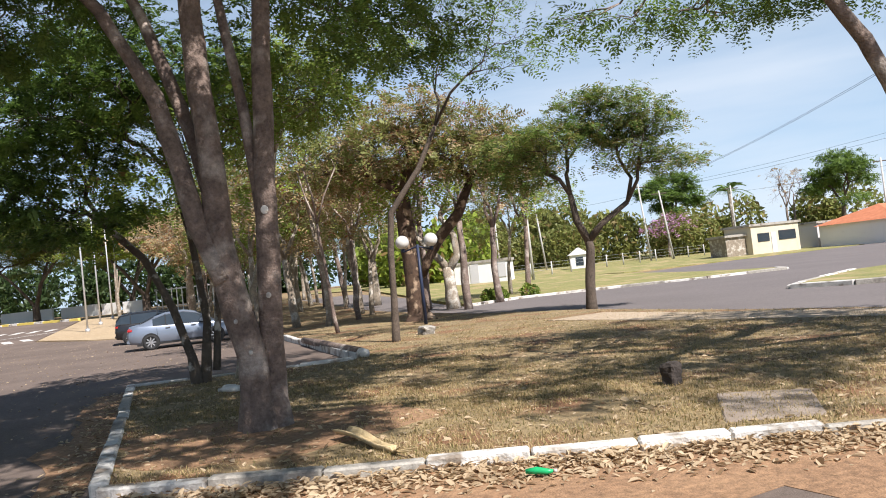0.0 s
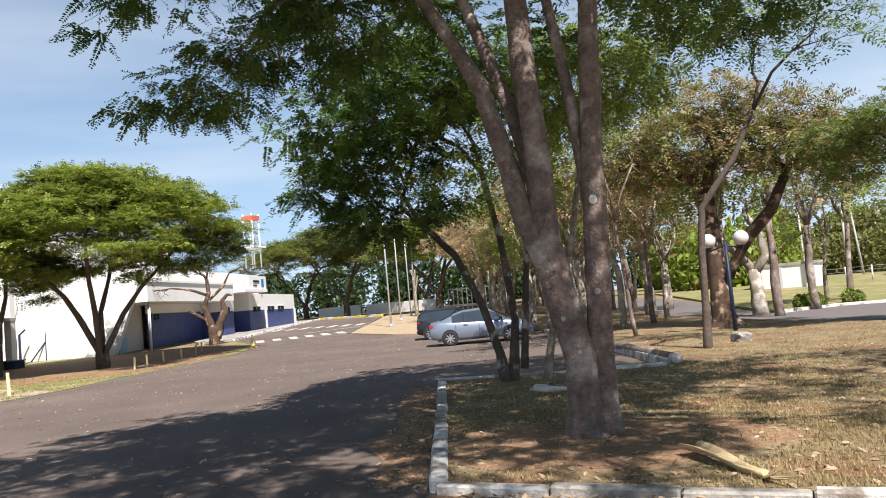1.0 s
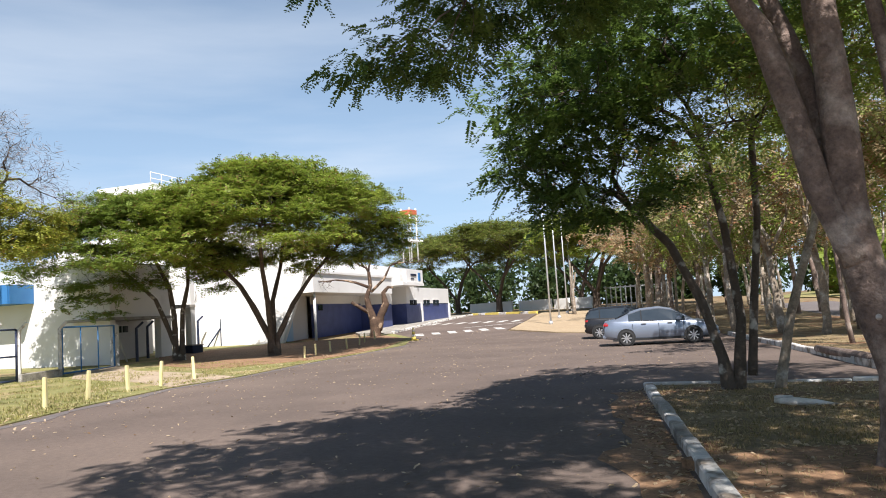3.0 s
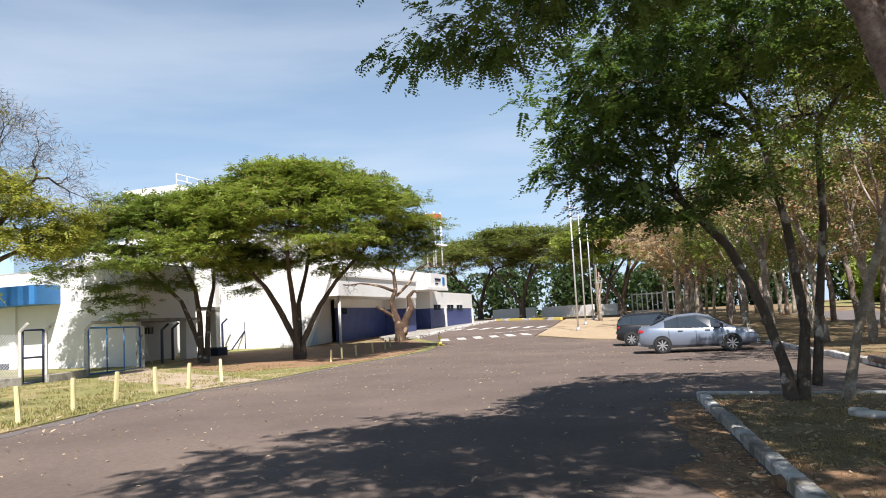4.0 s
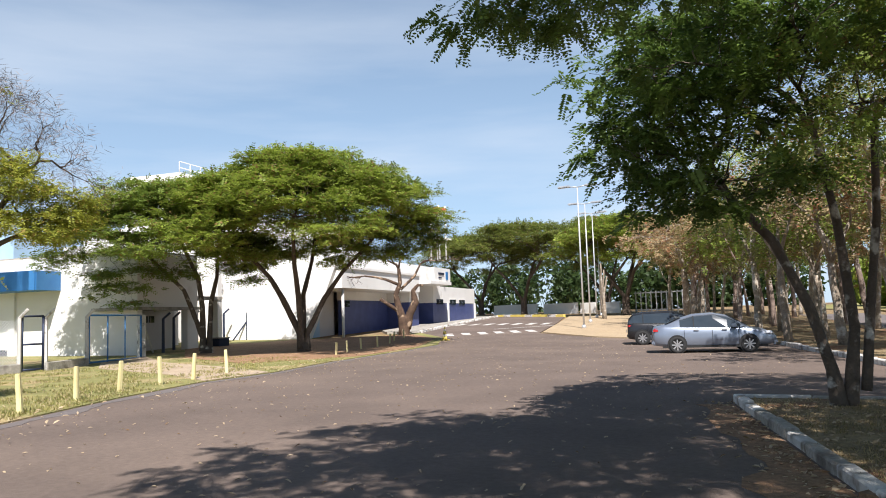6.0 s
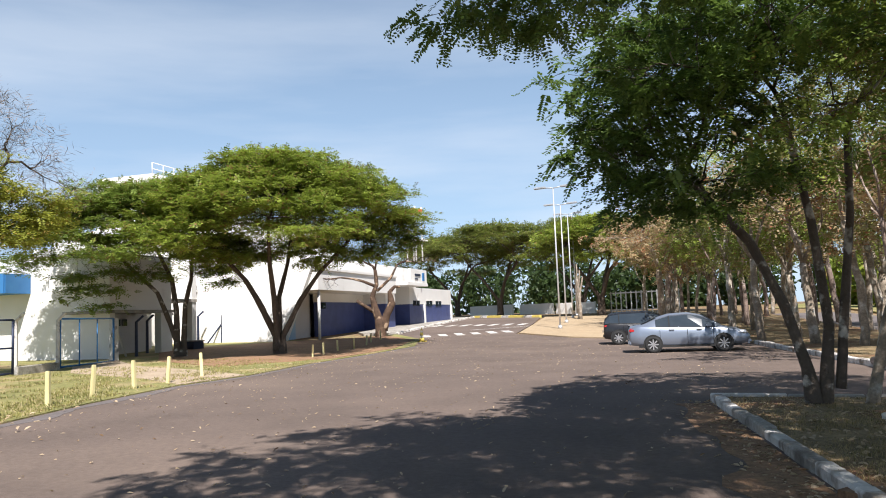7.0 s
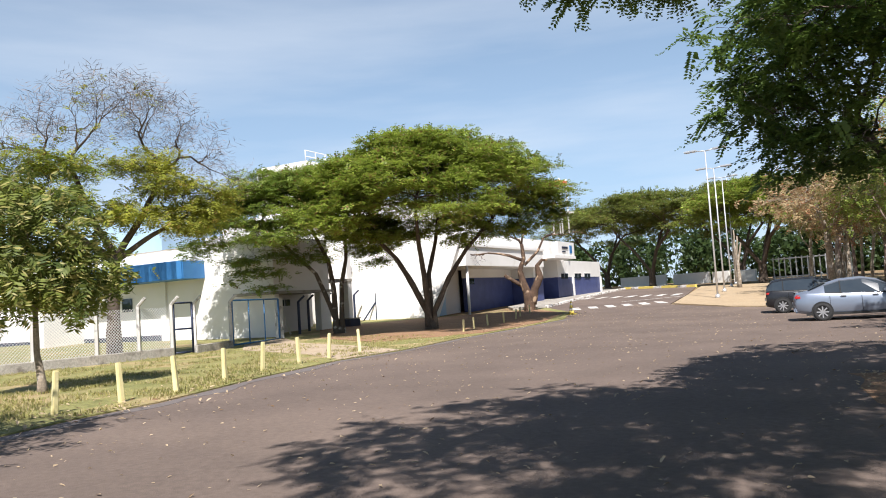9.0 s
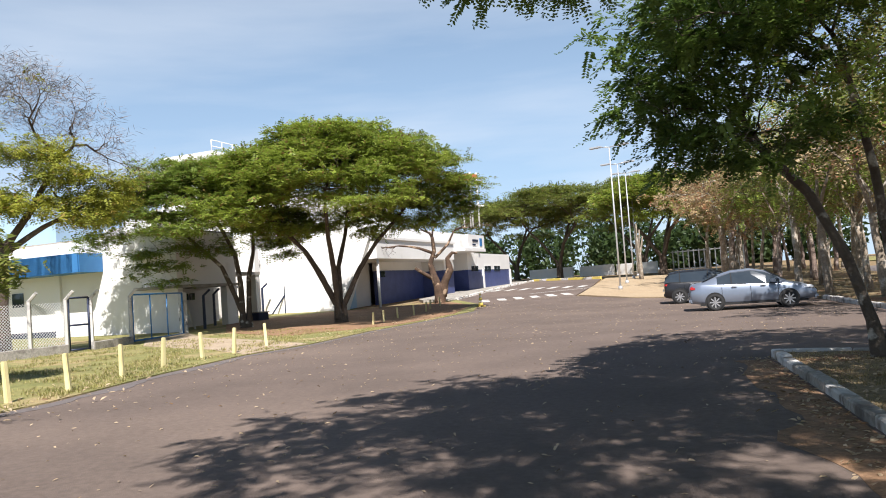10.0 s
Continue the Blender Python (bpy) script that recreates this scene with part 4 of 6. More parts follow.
# far umbrella trees beyond the forecourt
for i, (x, y, w, top, m) in enumerate([(-50, 82, 9.5, 10.9, LEAF_FAR), (-60, 88, 8.5, 10.4, LEAF_FAR), (-41, 86, 8.5, 11.0, LEAF_FAR), (-32.5, 71, 6.0, 9.2, LEAF_LIGHT), (-28, 78, 6.5, 10, LEAF_LIGHT)]):
    z = ground_z(x, y)
    umbrella("umbrella_tree", (x, y, z), (x, y, z + 1.8), [[(x - 1.5, y - 0.8, z + 4), (x - 3.2, y - 1.4, z + 6)], [(x + 1.2, y - 0.8, z + 4), (x + 3, y - 1, z + 6)], [(x + 0.2, y + 1, z + 4), (x + 0.3, y + 2.4, z + 6.4)]],
             (x, y, z + top * 0.52), w, top * 0.44, "distant flat-topped tree with a broad layered crown", 40 + i, m, n=820, pads_n=70, pad=1.9, per=8, size=0.75, leaf=0.3, radius=0.36, leaflets=8, spread=0.5, bark=BARK_DARK)
small_tree("dry_tree", -21.5, 57, 8.6, 3.6, LEAF_DRY, "nearly bare tree with brownish twigs", 51, BARK_PALE, 0.22, 420, 2, 0.2, 0.5)
small_tree("dry_tree", -19.4, 49, 8.2, 3.2, LEAF_DRY, "nearly bare tree with brownish twigs", 52, BARK_PALE, 0.2, 380, 2, 0.2, 0.5)

# bare-topped tree with yellow leaves behind the fence
bare = dict(mat=TWIG, per=1, size=0.5, leaflets=5, leaf=0.45, droop=-0.1, spread=0.06, slim=0.022)
tree("half_bare_tree", [
    ([(-32.2, 13.4, 0.0), (-32.2, 13.4, 2.0), (-32.1, 13.5, 3.9)], [0.3, 0.22, 0.19], 10),
    ([(-32.1, 13.5, 3.8), (-32.4, 12.8, 5.4), (-32.6, 12.3, 7.0)], [0.15, 0.12, 0.09], 8),
    ([(-32.1, 13.5, 3.8), (-31.6, 14.4, 5.4), (-31.3, 15.0, 6.8)], [0.15, 0.12, 0.09], 8),
    ([(-32.1, 13.5, 3.7), (-31.4, 14.6, 4.6), (-30.9, 15.6, 5.2)], [0.12, 0.09, 0.06], 7),
    ([(-32.1, 13.5, 3.7), (-32.2, 12.3, 4.6), (-32.2, 11.4, 5.2)], [0.12, 0.09, 0.06], 7),
], [None,
    dict(pads=[(-32.4, 12.2, 9.0, 2.0, 1.2), (-32.6, 10.4, 8.2, 1.7, 0.9), (-32.0, 13.4, 9.9, 1.6, 0.8), (-32.4, 9.2, 7.4, 1.2, 0.7)], n=620, leaves=[bare, fine(LEAF_YELLOW, 3, 0.4, 10, 0.16, spread=0.25, share=0.03)]),
    dict(pads=[(-31.4, 15.0, 8.9, 1.7, 1.1), (-30.8, 16.3, 7.9, 1.3, 0.8), (-31.2, 14.2, 9.5, 1.4, 0.9), (-30.5, 17.1, 6.9, 1.0, 0.6), (-30.4, 17.4, 6.2, 0.7, 0.4)], n=620, leaves=[bare]),
    dict(pads=[(-30.7, 16.1, 5.6, 1.2, 0.3), (-31.0, 15.0, 6.5, 1.4, 0.35), (-30.6, 15.8, 5.0, 0.9, 0.25), (-31.4, 14.0, 5.4, 1.1, 0.3), (-31.2, 14.4, 7.3, 1.2, 0.35), (-30.5, 16.6, 6.2, 0.9, 0.25)], n=330, leaves=[fine(LEAF_YELLOW, 7, 0.42, 10, 0.16, spread=0.24, level=0.2)]),
    dict(pads=[(-32.2, 11.2, 6.0, 1.5, 0.4), (-32.4, 9.8, 6.2, 1.4, 0.4), (-32.2, 12.6, 7.2, 1.5, 0.4), (-32.3, 8.6, 5.4, 1.2, 0.35), (-32.0, 12.9, 5.6, 1.2, 0.3), (-32.3, 10.6, 7.3, 1.3, 0.35)], n=330, leaves=[fine(LEAF_YELLOW, 4, 0.42, 10, 0.16, spread=0.24, level=0.2), fine(LEAF_LIGHT, 3, 0.42, 10, 0.16, spread=0.24, level=0.2)]),
], "tree with bare upper twigs and yellow-green lower leaves", 36, BARK_DARK)
# drooping young tree on the verge
tree("young_mango_tree", [([(-21.9, 7.8, 0.0), (-21.88, 7.78, 0.35), (-21.95, 7.72, 0.9), (-21.9, 7.7, 1.7)], [0.12, 0.085, 0.065, 0.06], 10)],
     [dict(pads=[(-21.7, 8.4, 2.2, 0.8, 0.5), (-21.9, 7.8, 2.7, 1.0, 0.6), (-21.7, 8.8, 2.9, 0.8, 0.6), (-22.0, 6.9, 2.6, 1.0, 0.7), (-21.8, 8.3, 3.7, 0.9, 0.6), (-22.0, 7.0, 3.8, 0.9, 0.6), (-21.9, 7.7, 4.5, 0.8, 0.6), (-22.0, 6.2, 3.4, 0.9, 0.7)], n=260, leaves=[dict(mat=LEAF_MANGO, per=6, slim=0.13, size=0.26, leaflets=9, leaf=0.24, droop=1.1, spread=0.2, flat=0.9)])],
     "young tree with long drooping two-toned leaves", 37, BARK_PALE)
# scarred stump-like tree with bare top
tree("pollarded_tree", [
    ([(-33.5, 39.0, 0.15), (-33.52, 38.97, 0.5), (-33.5, 39.0, 1.1), (-33.55, 38.95, 1.7)], [0.42, 0.33, 0.36, 0.27], 14),
    ([(-33.5, 39.0, 1.3), (-33.75, 38.8, 2.2), (-33.85, 38.7, 3.0), (-33.65, 38.9, 3.7), (-33.7, 38.85, 4.6)], [0.27, 0.22, 0.16, 0.13, 0.1], 12),
    ([(-33.4, 39.1, 0.9), (-33.2, 39.2, 1.8), (-32.95, 39.45, 2.5), (-33.05, 39.4, 3.2), (-32.8, 39.6, 3.55), (-32.55, 39.8, 3.5)], [0.26, 0.24, 0.22, 0.14, 0.1, 0.06], 12),
    ([(-33.75, 38.8, 2.0), (-34.2, 38.4, 2.4), (-34.6, 38.1, 2.75)], [0.13, 0.11, 0.09], 8),
    ([(-33.7, 38.85, 3.6), (-34.3, 38.3, 3.95), (-35.3, 37.5, 4.2)], [0.1, 0.08, 0.05], 8),
    ([(-33.65, 38.9, 3.3), (-33.0, 39.5, 4.1), (-32.7, 39.8, 4.9)], [0.09, 0.07, 0.05], 8),
], [None, dict(pads=[(-33.6, 38.9, 6.0, 1.1, 0.6), (-34.4, 38.2, 5.4, 1.0, 0.5)], n=60, leaves=[]), None, None,
    dict(pads=[(-36.6, 36.5, 4.3, 1.0, 0.5), (-35.8, 37.0, 3.8, 0.7, 0.4)], n=60, leaves=[]),
    dict(pads=[(-31.6, 40.6, 5.2, 1.3, 0.5), (-30.8, 41.2, 4.9, 0.8, 0.3)], n=70, leaves=[])],
    "scarred hollow pollard with a few bare branches", 38, SCAR_BARK)
for i, (x, y) in enumerate([(-43.8, 33.2), (-40.2, 35.2)]):
    tree("sapling", [([(x, y, 0.2), (x + 0.1, y, 1.8), (x - 0.1, y + 0.1, 3.0)], [0.06, 0.05, 0.035], 5)], [dict(pads=[(x, y, 4.2, 0.8, 0.9)], n=26, leaves=[])], "bare sapling beside the fence", 39 + i, BARK_DARK)


def belt(name, line, low, high, deep, n, leaf, material, seed, label):
    """A far belt of bushes or woods: leafy lumps along a line."""
    rng = np.random.default_rng(seed)
    pts = np.array(line, float)
    lumps = []
    for a, b in zip(pts, pts[1:]):
        m = max(2, int(np.hypot(*(b - a)) / (high * 0.45)))
        for t in rng.uniform(0, 1, m):
            p = a + (b - a) * t + rng.normal(0, deep * 0.5, 2)
            h = rng.uniform(low, high)
            lumps.append((p[0], p[1], ground_z(*p) + h * 0.42, rng.uniform(0.45, 0.75) * h * 0.8, h * 0.56))
    lumps = np.array(lumps)
    pick = rng.integers(0, len(lumps), n)
    v = rng.normal(0, 1, (n, 3))
    v /= np.linalg.norm(v, axis=1)[:, None]
    v *= rng.uniform(0.7, 1.05, n)[:, None]
    L = lumps[pick]
    c = L[:, :3] + v * np.stack([L[:, 3], L[:, 3], L[:, 4]], 1)
    a = rng.normal(0, 1, (n, 3))
    a /= np.linalg.norm(a, axis=1)[:, None]
    b = np.cross(a, rng.normal(0, 1, (n, 3)))
    b /= np.linalg.norm(b, axis=1)[:, None]
    s = leaf * rng.uniform(0.5, 1.3, n)[:, None]
    q = np.stack([c - a * s, c + b * s * 0.45, c + a * s, c - b * s * 0.45], 1).reshape(-1, 3)
    return tagged(new(name, quad_mesh(name, q, material)), label, "trees", kind="stuff")


belt("far_woods", [(-120, 90), (-85, 115), (-50, 118), (-20, 105), (0, 112)], 6, 9.5, 5, 34000, 0.5, LEAF_DEEP, 91, "dark woods behind the forecourt")
belt("far_hedge", [(-4, 96), (12, 98), (24, 99), (30, 96)], 3.0, 5.6, 2.5, 26000, 0.3, LEAF_OLIVE, 92, "green hedge beyond the far fence")
belt("grass_mound", [(-0.6, 36.9), (2.2, 39.4)], 0.5, 0.8, 0.4, 2200, 0.12, LEAF_MID, 98, "mound of long green grass at the kerb")
belt("far_hedge", [(-10, 104), (8, 108), (22, 108)], 6.0, 9.0, 3, 14000, 0.45, LEAF_OLIVE, 97, "olive trees behind the hedge")
belt("far_hedge", [(20, 112), (45, 108), (75, 100), (110, 90)], 4.0, 7.5, 4, 20000, 0.45, LEAF_OLIVE, 93, "greyish trees beyond the houses")
belt("far_woods", [(110, 90), (150, 20), (120, -80)], 6, 10, 6, 5000, 1.2, LEAF_MID, 94, "trees on the skyline")
belt("far_woods", [(-14, 92), (-6, 78), (-2, 84)], 4, 8, 3, 6000, 0.5, LEAF_LIGHT, 95, "sunlit trees behind the wood")
belt("far_woods", [(-120, 90), (-140, 0), (-100, -90), (0, -110), (120, -80)], 6, 10, 6, 6000, 1.4, LEAF_MID, 96, "trees behind")
small_tree("dark_tree", 24.5, 104, 11.0, 4.2, LEAF_NEAR, "tall dark dense tree on the skyline", 81, BARK_DARK, 0.3, 320, 9, 0.32, 0.8)
small_tree("dark_tree", 44, 98, 10.5, 3.8, LEAF_NEAR, "tall dense tree behind the houses", 82, BARK_DARK, 0.3, 300, 8, 0.32, 0.8)
for i, (x, y, h) in enumerate([(37.5, 99, 11), (40, 103, 10), (51, 96, 11), (54, 92, 9)]):
    small_tree("bare_tree", x, y, h, 2.6, LEAF_DRY, "bare grey tree on the skyline", 83 + i, TWIG, 0.16, 200, 1, 0.3, 0.5, share=0.15)
small_tree("blossom_tree", 21.0, 92, 5.0, 2.4, BLOSSOM, "low tree with pinkish blossom", 88, BARK, 0.12, 90, 3, 0.35, 0.6, share=0.5)
# palm
palm = thing("palm_tree", (31, 100, ground_z(31, 100)), "feathery palm tree with slender trunk", "palm")
tube("trunk", [(0, 0, -0.1), (0.1, 0, 4), (0, 0, 7.6)], [0.25, 0.2, 0.18], BARK_PALE, palm)
prng = np.random.default_rng(4)
fr = []
for k in range(22):
    a, e = k * 2.4, prng.uniform(-0.2, 1.0)
    d = np.array((math.cos(a) * math.cos(e), math.sin(a) * math.cos(e), math.sin(e)))
    s = np.array((-math.sin(a), math.cos(a), 0))
    for j in range(14):
        u = (j + 1) / 14
        c = np.array((0, 0, 7.6)) + d * 2.7 * u - np.array((0, 0, 1.5)) * u * u
        for sg in (-1, 1):
            t = s * sg * 0.55 + d * 0.3 - np.array((0, 0, 0.25))
            fr += [c, c + t * 0.5 + d * 0.06, c + t, c + t * 0.5 - d * 0.06]
leafy = new("fronds", quad_mesh("fronds", np.array(fr), LEAF_NEAR))
leafy.parent = palm
# ---------- terminal building ----------
E1, E2 = Vector((-0.295, 0.955)), Vector((-0.955, -0.295))
ORG = Vector((-36.3, 36.6))


def at(a, b):
    """Plan point a metres along the front, b metres back from it."""
    p = ORG + E1 * a + E2 * b
    return (p.x, p.y)


def rect(a0, a1, b0, b1):
    return [at(a0, b0), at(a1, b0), at(a1, b1), at(a0, b1)]


def slab(name, a0, a1, b0, b1, z0, z1, material, parent, label="", bevel=0.0):
    return part(name, prism(rect(a0, a1, b0, b1), z0, z1, bevel=bevel), material, parent, label)


terminal = thing("terminal_building", (*ORG, 0), "white low terminal building with blue tiled front", "building")
terminal.location = (0, 0, 0)
slab("main_hall", 0.2, 30, 4.2, 26, 0.0, 6.4, WHITE_WALL, terminal)
slab("upper_block", 2.0, 16.5, 6.5, 22, 6.3, 8.6, WHITE_WALL, terminal, "stepped white upper storey")
slab("canopy", -0.6, 12.6, -0.25, 4.25, 3.5, 4.75, WHITE_WALL, terminal, "deep white canopy over the entrance")
slab("roof_edge", -0.7, 12.7, -0.35, 4.2, 4.7, 4.85, WHITE_WALL, terminal)
# white wall coloured grey, the canopy's shade put into the colour
slab("entrance_wall", 0.4, 4.6, 3.0, 3.3, 0.3, 3.52, GREY_OR_SHADED_WALL, terminal, "off-white entrance wall greyed for shade under the canopy")
for a0, a1, b in ((4.6, 12.2, 2.3), (14.2, 17.6, 2.3)):
    slab("tiled_wall", a0, a1, b, b + 0.4, 0.3, 2.9, BLUE_TILE, terminal, "dark blue tiled wall")
    slab("wall_band", a0, a1, b + 0.05, b + 0.45, 2.9, 4.3, WHITE_WALL, terminal)
for a0, a1, b in ((12.2, 14.2, 0.5), (17.6, 29.5, 0.5)):
    slab("tiled_wall", a0, a1, b, b + 3.9, 0.3, 2.75, BLUE_TILE, terminal, "dark blue tiled wall")
    slab("wall_band", a0 - 0.03, a1 + 0.03, b - 0.03, b + 3.85, 2.75, 4.15, WHITE_WALL, terminal)
slab("porch_roof", 13.4, 18.4, -0.9, 2.4, 4.16, 4.4, WHITE_WALL, terminal, "thin projecting slab over the second entrance")
slab("sign_board", 14.6, 18.6, -0.75, -0.55, 4.42, 5.5, WHITE_WALL, terminal, "white sign board")
for k, (z0, z1, w) in enumerate(((4.95, 5.12, 1.3), (4.66, 4.76, 0.7))):
    slab("sign_bar", 15.6, 15.6 + w, -0.80, -0.752, z0, z1, DARK_STEEL, terminal, "dark unreadable lettering bar")
slab("sign_mark", 17.4, 17.9, -0.80, -0.752, 4.6, 5.25, BLUE_PAINT, terminal)
for a in (12.6, 18.4, 19.3, 21.9, 22.8, 24.6, 25.5):
    slab("window", a, a + 0.75, 0.44, 0.5, 2.62, 3.05, GLASS_DARK, terminal)
    slab("window_frame", a - 0.06, a + 0.81, 0.41, 0.46, 3.05, 3.12, WHITE_WALL, terminal)
for a in (21.2, 29.3):
    slab("pilaster", a, a + 0.28, 0.38, 0.6, 0.3, 2.76, WHITE_WALL, terminal)
slab("plinth", 0.3, 29.6, -1.6, 4.0, 0.15, 0.42, CONCRETE, terminal, "low concrete walkway along the front")
tube("column", [(*at(-0.15, -0.05), 0.2), (*at(-0.15, -0.05), 3.5)], 0.085, WHITE_WALL, terminal, 10)
slab("door", 1.5, 2.4, 2.93, 3.0, 0.4, 2.55, PALE_BLUE, terminal, "light blue door")
# solid panel; the darkness inside the doorway is put into its colour
slab("doorway", 0.75, 1.45, 2.95, 3.02, 0.4, 2.6, GLASS_DARK, terminal, "dark panel for the gloom of an open doorway")
slab("transom", 4.9, 5.5, 2.24, 2.31, 2.45, 2.85, GLASS_DARK, terminal)
# side wall with a raking end
sv = []
for a in (-0.95, -0.6):
    for b, z in ((2.0, 0.1), (0.0, 4.9), (0.0, 7.2), (26, 7.2), (26, 0.1)):
        sv.append((*at(a, b), z))
side_me = mesh_from("side_wall", sv, [(0, 1, 2, 3, 4), (9, 8, 7, 6, 5), (0, 5, 6, 1), (1, 6, 7, 2), (2, 7, 8, 3), (3, 8, 9, 4), (4, 9, 5, 0)], WHITE_WALL)
sw = new("side_wall", side_me)
sw.parent = terminal
tagged(sw, "big white side wall with raking end")
# roof tower and rail
slab("tower", 4.0, 9.0, 15, 20, 8.5, 12.8, WHITE_WALL, terminal, "white control tower block")
for i in range(5):
    p = at(4.0 + i * 1.25, 15.1)
    tube("rail_post", [(*p, 12.7), (*p, 13.6)], 0.03, WHITE_WALL, terminal, 6)
for z in (13.15, 13.6):
    tube("rail", [(*at(4.0, 15.1), z), (*at(9.0, 15.1), z)], 0.03, WHITE_WALL, terminal, 6)
RED_PAINT = surface("red_paint", (0.42, 0.09, 0.04), (0.55, 0.15, 0.07), 0.6, 2, 30, 0.1)
mast = thing("roof_mast", (0, 0, 0), "red and white lattice mast on the roof", "mast")
p0 = Vector((-41.9, 54.2, 0.0))
for dx, dy in ((-0.45, -0.45), (0.45, -0.45), (0.45, 0.45), (-0.45, 0.45)):
    tube("mast_leg", [(p0.x + dx, p0.y + dy, 6.3), (p0.x + dx, p0.y + dy, 10.9)], 0.07, WHITE_WALL, mast, 6)
part("mast_box", box(p0.x - 0.52, p0.x + 0.52, p0.y - 0.52, p0.y + 0.52, 10.35, 10.75), RED_PAINT, mast, "faded red box")
part("mast_deck", box(p0.x - 0.8, p0.x + 0.8, p0.y - 0.8, p0.y + 0.8, 8.0, 8.12), WHITE_WALL, mast)
tube("mast_brace", [(p0.x - 0.45, p0.y - 0.45, 8.1), (p0.x + 0.45, p0.y - 0.45, 9.4)], 0.05, WHITE_WALL, mast, 5)

wing = thing("side_wing", (0, 0, 0), "white side wing with blue awning", "building")
KA, KB = -12.3, 4.85
slab("front_wall", KA, KA + 0.35, KB, KB + 26, 0.0, 5.2, WHITE_WALL, wing)
slab("end_wall", KA + 0.35, KA + 4.6, KB, KB + 0.3, 2.5, 5.2, WHITE_WALL, wing)
slab("porch_roof", KA - 0.5, KA + 4.4, KB - 0.35, KB + 2.3, 2.36, 2.5, CONCRETE, wing, "thin concrete slab over the recessed porch")
# porch recess: shade is painted in by the darker wall colour
slab("porch_back", KA + 0.35, KA + 5.2, KB + 2.0, KB + 2.3, 0.0, 2.36, GREY_OR_SHADED_WALL, wing, "recessed porch wall, its grey standing for shade")
slab("porch_door", KA + 0.9, KA + 1.75, KB + 1.93, KB + 2.0, 0.05, 2.1, PALE_BLUE, wing, "faded blue porch door")
for a in (2.2, 2.7, 3.2):
    slab("vent_window", KA + a, KA + a + 0.36, KB + 1.95, KB + 2.0, 1.75, 2.1, GLASS_DARK, wing)
slab("corner_pillar", KA + 3.7, KA + 4.6, KB - 0.05, KB + 0.35, 0.0, 2.36, WHITE_WALL, wing)
slab("flat_roof", KA + 0.1, KA + 4.6, KB + 0.1, KB + 26, 5.05, 5.3, CONCRETE, wing)
slab("blue_storey", KA + 1.2, KA + 4.6, KB + 9.2, KB + 26, 5.2, 8.4, PALE_BLUE, wing, "pale blue upper storey")
slab("pilaster", KA - 0.14, KA, KB + 7.6, KB + 8.0, 0.0, 5.2, WHITE_WALL, wing)
slab("base_band", KA - 0.05, KA, KB + 8.0, KB + 26, 0.0, 0.6, DARK_STEEL, wing, "dark painted base band")
awn = slab("awning", KA - 1.5, KA - 0.01, KB + 4.7, KB + 16, 3.5, 4.45, BLUE_PAINT, wing, "blue corrugated awning")
for i in range(30):
    slab("rib", KA - 1.56, KA - 1.5, KB + 4.75 + i * 0.37, KB + 6.37 + i * 0.37, 3.5, 4.45, BLUE_PAINT, awn)
slab("barred_window", KA - 0.06, KA, KB + 10.4, KB + 11.2, 2.0, 2.75, GLASS_DARK, wing, "small barred window")
slab("buttress", KA - 2.6, KA, KB + 14.6, KB + 15.0, 0.0, 4.6, WHITE_WALL, wing)
court = thing("court_building", (0, 0, 0), "back wing with porch roof, its wall greyed for shade", "building")
slab("back_wall", KA + 7, -1.0, 9.6, 10.0, 0.0, 5.6, WHITE_WALL, court)
slab("porch_slab", KA + 0.4, -5.0, KB + 0.3, 9.6, 2.95, 3.12, CONCRETE, court, "flat concrete porch roof")
# grey here imitates the shade below the porch slab
slab("porch_wall", KA + 0.36, -5.0, 8.2, 8.5, 0.0, 2.95, GREY_OR_SHADED_WALL, court)
for a in (-8.6, -7.4):
    slab("vent_window", a, a + 0.5, 8.15, 8.2, 2.1, 2.5, GLASS_DARK, court)
slab("porch_door", -10.6, -9.8, 8.15, 8.2, 0.2, 2.2, GREY_OR_SHADED_WALL, court)
slab("porch_pillar", -5.4, -5.0, 5.2, 5.6, 0.0, 5.2, WHITE_WALL, court)

# ---------- walkway, crossing ----------
sheet("walkway", PATH_EDGE + [(-50, 71), (-46, 60), (-41, 49), (-38.4, 42.6), (-36.6, 41)], 0.10, CONCRETE, 3, "concrete walkway before the terminal", "pavement")
kerb("walkway_kerb", PATH_EDGE, 0.22, 0.16, 0.8, KERB_WHITE, "whitewashed kerb stones along the walkway", gap=0.28)
far_kerb = thing("far_kerb", (0, 0, 0), "kerb painted in yellow and white lengths", "kerb", kind="structure")
fa, fb = Vector((-47.5, 72)), Vector((-37.5, 68))
for i in range(9):
    p, q = fa.lerp(fb, i / 9), fa.lerp(fb, (i + 1) / 9)
    z = ground_z(p.x, p.y)
    block_box(p, q, z - 0.1, z + 0.2, 0.25, "stone", ROAD_YELLOW if i % 3 != 1 else KERB_WHITE, far_kerb)


def bar_on_road(name, a, b, wide, parent, material):
    a, b = Vector(a), Vector(b)
    d = (b - a).normalized()
    q = Vector((-d.y, d.x)) * wide / 2
    bm = bmesh.new()
    bm.faces.new([bm.verts.new((p.x, p.y, ground_z(p.x, p.y) + 0.008)) for p in (a - q, b - q, b + q, a + q)])
    r = bmesh.ops.extrude_face_region(bm, geom=bm.faces[:])
    for v in r["geom"]:
        if isinstance(v, bmesh.types.BMVert):
            v.co.z += 0.004
    return part(name, bm, material, parent)


